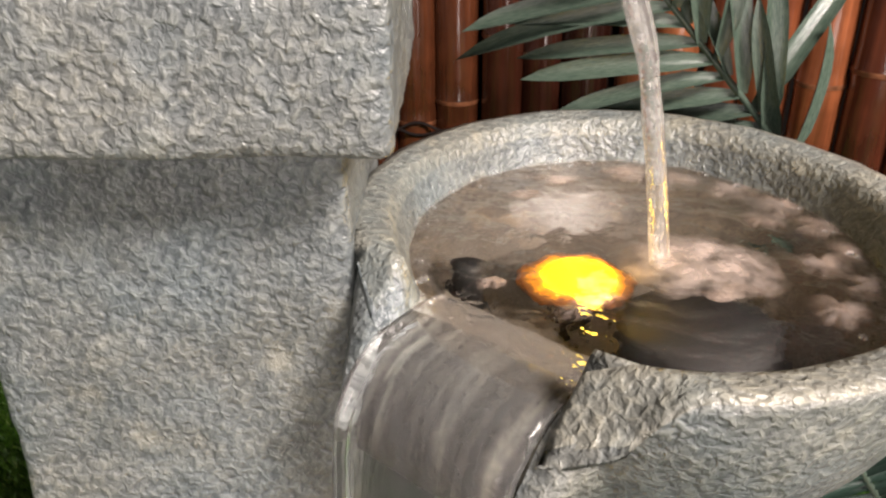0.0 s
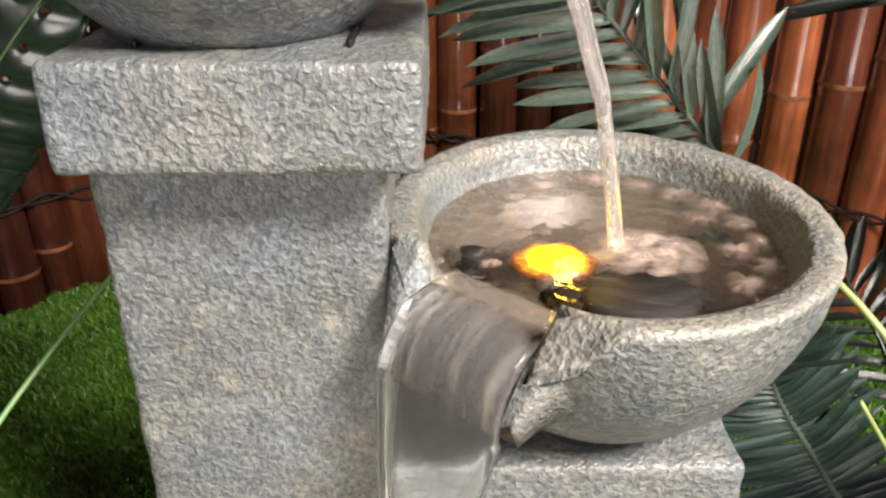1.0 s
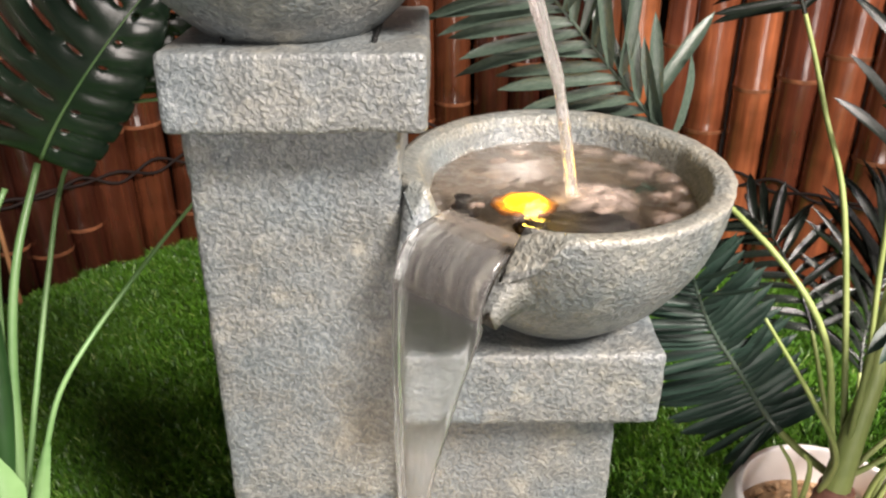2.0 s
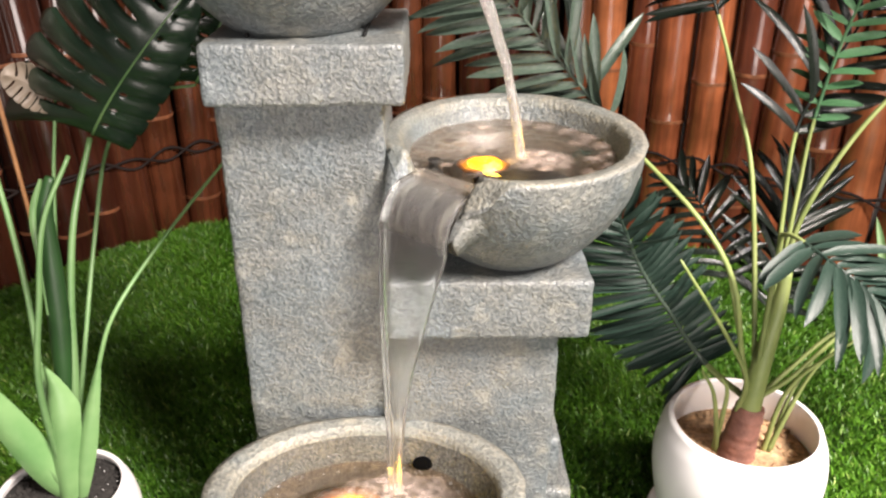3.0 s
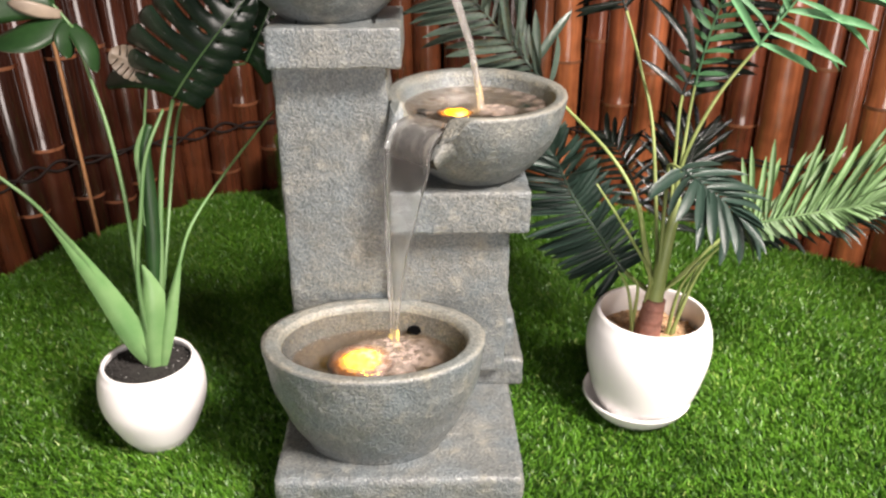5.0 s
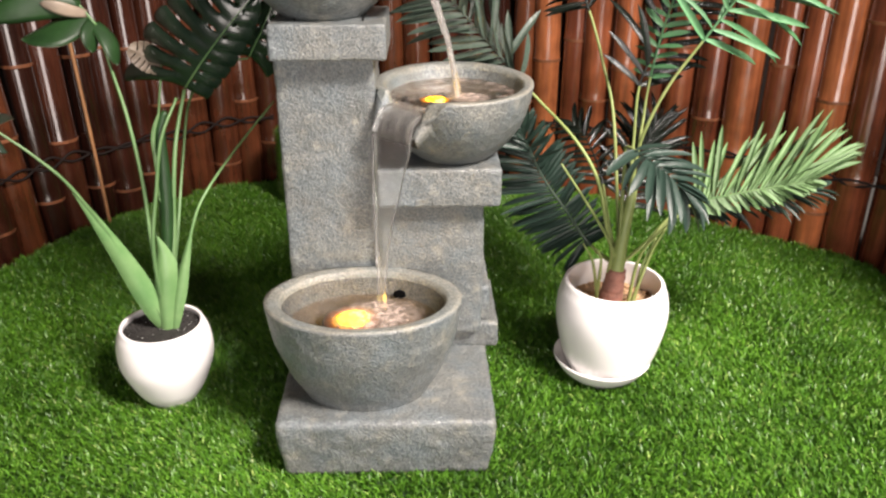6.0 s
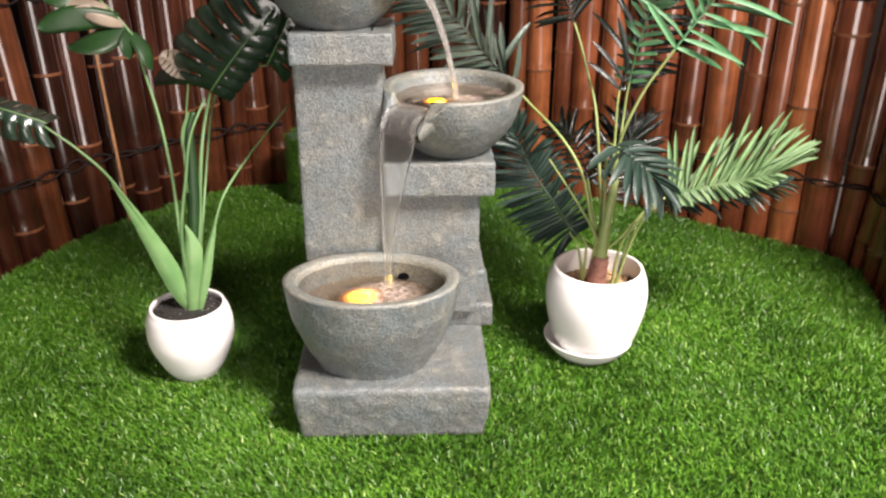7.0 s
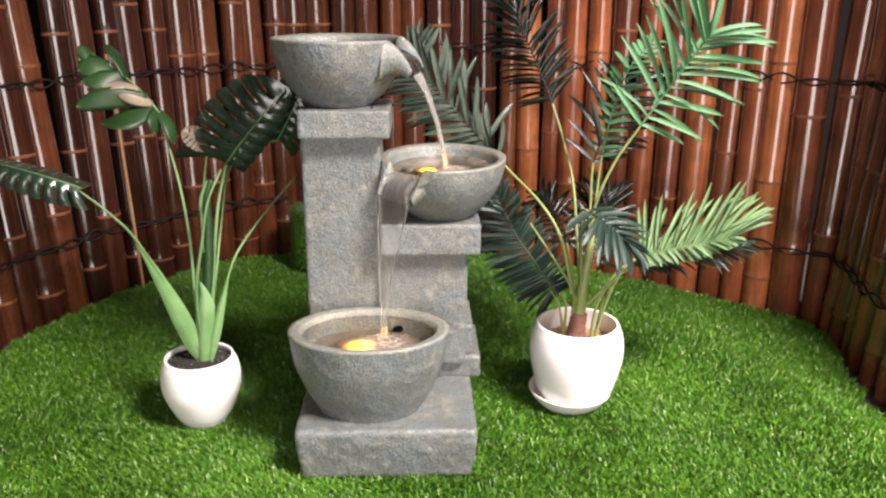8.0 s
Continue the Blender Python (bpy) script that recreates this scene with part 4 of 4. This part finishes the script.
def split_leaf(parent, base, tip, facing, width, mat, label, lobes=8, curl=0.2, arch=0.28, right=1.0, fold=0.0, back=0.3, sweep=0.05, cut=0.09, slit=0.40, holes=True, seed=0, neck=0.72):
    """A heart-shaped leaf whose lobes are parted by slits, with holes beside the midrib, pale cut edges and a pale underside."""
    rng = random.Random(seed)
    b, e = Vector(base), Vector(tip)
    length = (e - b).length
    t = (e - b).normalized()
    side = t.cross(Vector(facing)).normalized()
    up = side.cross(t)

    def half(v):
        swell = neck + (1 - neck) * math.sin(0.5 * math.pi * min(1.0, v / 0.40))
        return width * swell * math.sqrt(max(0.0, 1 - max(0.0, (v - 0.25) / 0.75) ** 2.3))

    def place(v, out, s, puff):
        w = half(v) * out * (right if s > 0 else 1.0)
        fwd = -back * (0.15 if s > 0 and right < 1 else 1.0) * length * (1 - v) ** 2 * out ** 1.6 + sweep * length * out ** 1.5
        z = -curl * length * (v - 0.35) ** 2 * 1.6 - arch * w * w / width + 0.12 * w + puff
        z -= fold * w if s > 0 else 0.0
        return b + t * (v * length + fwd) + side * (s * w) + up * z

    bm = bmesh.new()
    rows, cols = 22, 7
    for s in (-1, 1):
        starts = [None] + [slit + rng.uniform(-0.10, 0.12) if s < 0 or right > 0.5 else 0.93 for i in range(lobes - 1)] + [None]
        holed = [False] + [holes and rng.random() < 0.75 for i in range(lobes - 1)] + [False]

        def gap(i, out):
            if starts[i] is None:
                return 0.0
            g = 0.0
            if out > starts[i]:
                x = (out - starts[i]) / (1 - starts[i])
                g = cut * min(1.0, x / 0.14) ** 0.5 * (1 - 0.75 * x)
            if holed[i] and abs(out - 0.17) < 0.07:
                g = max(g, 0.75 * cut * math.sqrt(1 - ((out - 0.17) / 0.07) ** 2))
            return g

        for i in range(lobes):
            grid = []
            for a in range(rows + 1):
                out = a / rows
                g0, g1 = gap(i, out), gap(i + 1, out)
                line = []
                for k in range(cols):
                    f = g0 + (1 - g0 - g1) * k / (cols - 1)
                    ed = abs(2 * k / (cols - 1) - 1)
                    rim = out * (1 - 0.07 * ed ** 3 * out ** 8)
                    puff = 0.030 * length * math.sin(math.pi * k / (cols - 1)) ** 0.8 * math.sin(math.pi * min(1.0, out * 1.1) * 0.75)
                    line.append(bm.verts.new(place((i + f) / lobes, rim, s, puff)))
                grid.append(line)
            for a in range(rows):
                for k in range(cols - 1):
                    q = (grid[a][k], grid[a][k + 1], grid[a + 1][k + 1], grid[a + 1][k])
                    bm.faces.new(q if s > 0 else q[::-1])
    bmesh.ops.remove_doubles(bm, verts=bm.verts, dist=0.00003)
    bm.normal_update()
    if sum((f.normal.dot(up) * f.calc_area() for f in bm.faces)) < 0:
        bmesh.ops.reverse_faces(bm, faces=bm.faces)
    me = bpy.data.meshes.new("leaf")
    bm.to_mesh(me)
    bm.free()
    me.polygons.foreach_set("use_smooth", [True] * len(me.polygons))
    me.materials.append(mat)
    me.materials.append(LEAF_PALE)
    ob = part("leaf", me, parent, label)
    thick = ob.modifiers.new("thickness", "SOLIDIFY")
    thick.thickness, thick.offset, thick.material_offset, thick.material_offset_rim = 0.0011, -1.0, 1, 1
    rib = [b + t * (v * length) + up * (0.0006 - curl * length * (v - 0.35) ** 2 * 1.6) for v in (0.0, 0.2, 0.4, 0.6, 0.8, 0.97)]
    part("midrib", tube("midrib", rib, lambda u: 0.0017 * (1 - 0.75 * u), STEM_GREEN, 6, 20, 0.6), ob, "pale green midrib")
    return ob


def finger_leaf(parent, rib, lobes, mat, label):
    """A deeply split leaf seen from its side: lobes (place on the midrib 0..1, tip, half width) hang from the midrib."""
    line = spline(rib, 40)
    bm = bmesh.new()
    for n, (v, tip, wide) in enumerate(lobes):  # a lobe of negative width is turned over
        k = min(39, int(v * 40))
        a, e = line[k], Vector(tip)
        t = (line[k + 1] - line[k]).normalized()
        d = e - a
        across = (t - d.normalized() * t.dot(d.normalized())).normalized()
        out = d.cross(across).normalized()
        if out.y > 0:
            out = -out
        rows = []
        for i in range(15):
            u = i / 14
            c = a + d * u + out * (0.16 * d.length * math.sin(math.pi * u * 0.85)) + across * (0.06 * d.length * math.sin(math.pi * u) * (1 if n % 2 else -1))
            w = abs(wide) * (0.55 + 0.45 * math.sin(math.pi * min(1, u * 1.6) * 0.5)) * math.sqrt(max(0.0, 1 - max(0.0, (u - 0.45) / 0.55) ** 2.2))
            tw = 0.35 * math.sin(n * 2.3) + 0.7 * u * math.sin(n * 1.7 + 1)
            s = across * math.cos(tw) + out * math.sin(tw)
            up = out * math.cos(tw) - across * math.sin(tw)
            rows.append([bm.verts.new(c + s * (w * q) - up * (0.16 * w * q * q)) for q in (-1, -0.6, -0.2, 0.2, 0.6, 1)])
        for r0, r1 in zip(rows, rows[1:]):
            for q in range(5):
                f = bm.faces.new((r0[q], r0[q + 1], r1[q + 1], r1[q]))
                f.normal_update()
                if f.normal.dot(out) * wide < 0:
                    f.normal_flip()
    me = bpy.data.meshes.new("leaf")
    bm.to_mesh(me)
    bm.free()
    me.polygons.foreach_set("use_smooth", [True] * len(me.polygons))
    me.materials.append(mat)
    me.materials.append(LEAF_PALE)
    ob = part("leaf", me, parent, label)
    thick = ob.modifiers.new("thickness", "SOLIDIFY")
    thick.thickness, thick.offset, thick.material_offset, thick.material_offset_rim = 0.0011, -1.0, 1, 1
    part("midrib", tube("midrib", rib, lambda u: 0.0026 * (1 - 0.7 * u), STEM_GREEN, 6, 24), ob, "pale green midrib")
    return ob


def ribbon_leaf(name, pts, width, mat, facing, cup=0.4):
    """A strap-like sheath along a curve; width is a function of 0..1."""
    line = spline(pts, 30)
    verts, faces, n = [], [], 8
    for i, c in enumerate(line):
        t = (line[min(i + 1, 30)] - line[max(i - 1, 0)]).normalized()
        s = t.cross(Vector(facing)).normalized()
        up = s.cross(t)
        w = width(i / 30)
        for k in range(n + 1):
            e = 2 * k / n - 1
            verts.append(c + s * (w * e) + up * (-cup * w * e * e))
    for i in range(30):
        for k in range(n):
            q = i * (n + 1) + k
            faces.append((q, q + 1, q + n + 2, q + n + 1))
    # thickness
    m = len(verts)
    verts += [v + Vector((0, 0.0012, 0)) for v in verts]
    faces += [tuple(m + q for q in f[::-1]) for f in faces]
    return link_mesh(name, verts, faces, mat)


def build_monstera():
    c = (-0.411, 0.285)
    prof = bent([(0.046, -0.010), (0.060, 0.012), (0.077, 0.055), (0.080, 0.085), (0.076, 0.112), (0.070, 0.126)], 5) + bent([(0.0685, 0.130), (0.0655, 0.131), (0.063, 0.128), (0.066, 0.118), (0.067, 0.110)], 4)
    pot = planter("monstera_pot", c, [(0.042, -0.020)] + prof, "round white glazed ceramic pot filled with black soil, standing on turf")
    part("soil", lathe("soil", c, [(0.067, 0.108), (0.067, 0.118), (0.03, 0.121), (0.001, 0.122)], SOIL, seg=40), pot, "black soil")
    part("soil_surface", granules(c, 0.062, 0.119, 320, 0.0024, SOIL, 8), pot, "black soil crumbs")
    part("soil_specks", granules(c, 0.060, 0.1212, 40, 0.0006, GLAZE, 12), pot, "pale mineral specks")
    p = thing("artificial_monstera", (-0.404, 0.285, 0.12), "artificial monstera with split dark green leaves in a white pot", "monstera")
    root = (-0.400, 0.283, 0.118)

    def stem(pts, r=0.0042, foot=root):
        return part("stem", tube("stem", [foot] + pts, lambda u: 0.8 * r * (1 - 0.45 * u), STEM_GREEN, 8), p)

    stem([(-0.443, 0.27, 0.253), (-0.49, 0.24, 0.386), (-0.529, 0.225, 0.446), (-0.575, 0.215, 0.493)])
    stem([(-0.414, 0.31, 0.255), (-0.423, 0.34, 0.365), (-0.441, 0.37, 0.463), (-0.46, 0.39, 0.533), (-0.477, 0.4, 0.608)], 0.005)
    stem([(-0.378, 0.302, 0.25), (-0.370, 0.322, 0.35), (-0.364, 0.355, 0.43), (-0.356, 0.412, 0.498)], 0.0068)
    stem([(-0.403, 0.281, 0.265), (-0.386, 0.293, 0.371), (-0.372, 0.308, 0.447), (-0.350, 0.343, 0.503)], 0.0052)
    stem([(-0.367, 0.293, 0.212), (-0.347, 0.303, 0.283), (-0.326, 0.323, 0.339), (-0.288, 0.40, 0.390), (-0.227, 0.5, 0.455)], 0.0040)
    stem([(-0.404, 0.34, 0.26), (-0.408, 0.41, 0.426), (-0.396, 0.44, 0.535)])
    stem([(-0.381, 0.33, 0.25), (-0.376, 0.42, 0.38), (-0.370, 0.49, 0.465), (-0.33, 0.515, 0.515), (-0.265, 0.51, 0.529)], 0.004)
    # sheaths that wrap the stems at the foot
    part("sheath", ribbon_leaf("sheath", [root, (-0.418, 0.274, 0.17), (-0.443, 0.266, 0.245), (-0.468, 0.252, 0.32), (-0.492, 0.239, 0.388)], lambda u: 0.003 + 0.0155 * math.sin(math.pi * (0.18 + 0.82 * u ** 0.75)) ** 1.3, STEM_GREEN, (0.3, -1, 0.3)), p)
    part("sheath", ribbon_leaf("sheath", [(-0.402, 0.275, 0.118), (-0.398, 0.276, 0.17), (-0.392, 0.280, 0.225), (-0.392, 0.288, 0.262), (-0.400, 0.291, 0.30)],
         lambda u: 0.0125 + 0.0065 * math.sin(math.pi * min(1.0, u * 0.9)) - 0.0175 * max(0.0, (u - 0.62) / 0.38) ** 0.8, STEM_GREEN, (0, -1, 0.1), 0.6), p)
    part("sheath", ribbon_leaf("sheath", [(-0.390, 0.279, 0.118), (-0.379, 0.282, 0.17), (-0.367, 0.288, 0.215), (-0.347, 0.299, 0.283)], lambda u: 0.002 + 0.0100 * math.sin(math.pi * (0.14 + 0.82 * u)) ** 1.1, STEM_GREEN, (-0.2, -1, 0.1), 0.6), p)
    # the leaf that is still furled, a slim roll with a flared mouth
    roll = [(-0.391, 0.298, 0.225), (-0.384, 0.304, 0.290), (-0.381, 0.312, 0.344), (-0.381, 0.322, 0.403), (-0.380, 0.329, 0.448), (-0.369, 0.335, 0.484)]
    furl = part("furled_leaf", tube("furled_leaf", roll, lambda u: 0.0015 + 0.0105 * math.sin(math.pi * (0.10 + 0.86 * u)) ** 0.6, LEAF_MID, 14, 30, 0.75), p, "furled mid green leaf")
    lip = [(x - 0.006, y - 0.007, z) for x, y, z in roll[2:]]
    part("leaf_edge", ribbon_leaf("leaf_edge", lip, lambda u: 0.001 + 0.0035 * math.sin(math.pi * (0.08 + 0.88 * u ** 1.6)), STEM_GREEN, (0.8, -1, 0.0), 0.7), furl, "light green outer edge")
    split_leaf(p, (-0.360, 0.414, 0.497), (-0.232, 0.352, 0.648), (0.29, -0.82, 0.49), 0.112, LEAF_GLOSS, "dark glossy split leaf", 8, 0.22, 0.42, 0.36, 0.7, 0.55, 0.05, 0.085, 0.34, True, 3, 0.88)
    split_leaf(p, (-0.572, 0.215, 0.500), (-0.745, 0.205, 0.562), (0.10, -0.86, 0.48), 0.044, LEAF_GLOSS, "dark glossy split leaf with pale slits", 9, 0.30, 0.45, 0.8, 3.0, 0.20, 0.06, 0.09, 0.30, False, 5, 0.8)
    finger_leaf(p, [(-0.477, 0.400, 0.606), (-0.504, 0.402, 0.643), (-0.550, 0.408, 0.685), (-0.603, 0.415, 0.722)],
                [(0.04, (-0.449, 0.385, 0.543), 0.017), (0.07, (-0.482, 0.375, 0.566), 0.017), (0.10, (-0.578, 0.360, 0.590), 0.027), (0.24, (-0.622, 0.365, 0.621), 0.022),
                 (0.16, (-0.545, 0.372, 0.642), -0.010), (0.42, (-0.578, 0.375, 0.655), -0.010), (0.58, (-0.610, 0.375, 0.668), 0.021), (0.76, (-0.618, 0.385, 0.688), 0.024), (0.95, (-0.622, 0.400, 0.722), 0.018),
                 (0.55, (-0.585, 0.455, 0.728), 0.018)], LEAF_MID, "mid green split leaf with hanging lobes")
    split_leaf(p, (-0.396, 0.440, 0.535), (-0.440, 0.448, 0.557), (0.1, 0.9, -0.25), 0.025, LEAF_DARK, "small curled leaf showing its pale underside", 6, 0.45, 0.5, 1.0, 0.0, 0.2, 0.1, 0.12, 0.2, False, 4)
    split_leaf(p, (-0.265, 0.510, 0.529), (-0.195, 0.490, 0.655), (0.2, -1, -0.1), 0.062, LEAF_DARK, "dark split leaf", 7, 0.2, 0.3, 1.0, 0.0, 0.25, 0.05, 0.10, 0.4, True, 6)
    split_leaf(p, (-0.225, 0.520, 0.590), (-0.180, 0.505, 0.690), (-0.3, 1, -0.3), 0.055, LEAF_DARK, "leaf turned to show its pale underside", 7, 0.3, 0.3, 1.0, 0.0, 0.25, 0.05, 0.14, 0.3, True, 7)


build_room()
build_turf()
build_fountain()
build_turf_roll()
build_palm()
build_monstera()
left_screen = build_fence(FENCE_LEFT, (0.17, 0.60, 1.05, 1.5), (9.0, 1.0), "curved screen of dark varnished bamboo poles tied with cord", 11, BAMBOO_DARK)
build_fence(FENCE_BACK, (0.20, 0.66, 1.10, 1.5), (0.0, 0.0), "screen of dark varnished bamboo poles behind the fountain", 12, BAMBOO_DARK)
build_fence(FENCE_RIGHT, (0.17, 0.62, 1.05, 1.5), (0.0, 0.0), "screen of reddish varnished bamboo poles behind the palm", 13, BAMBOO_RED)
build_fence(FENCE_END, (0.17, 0.62, 1.05, 1.5), (3.0, 4.0), "screen of reddish bamboo poles at the turf's edge", 14, BAMBOO_RED)
# a split of pale cane stands in a gap between two poles
part("cane_split", tube("cane_split", [(-0.823, 1.090, 0.66), (-0.808, 1.078, 0.452), (-0.790, 1.060, 0.15), (-0.781, 1.050, -0.03)], lambda u: 0.0045, CANE, 8, 20), left_screen, "pale split cane")
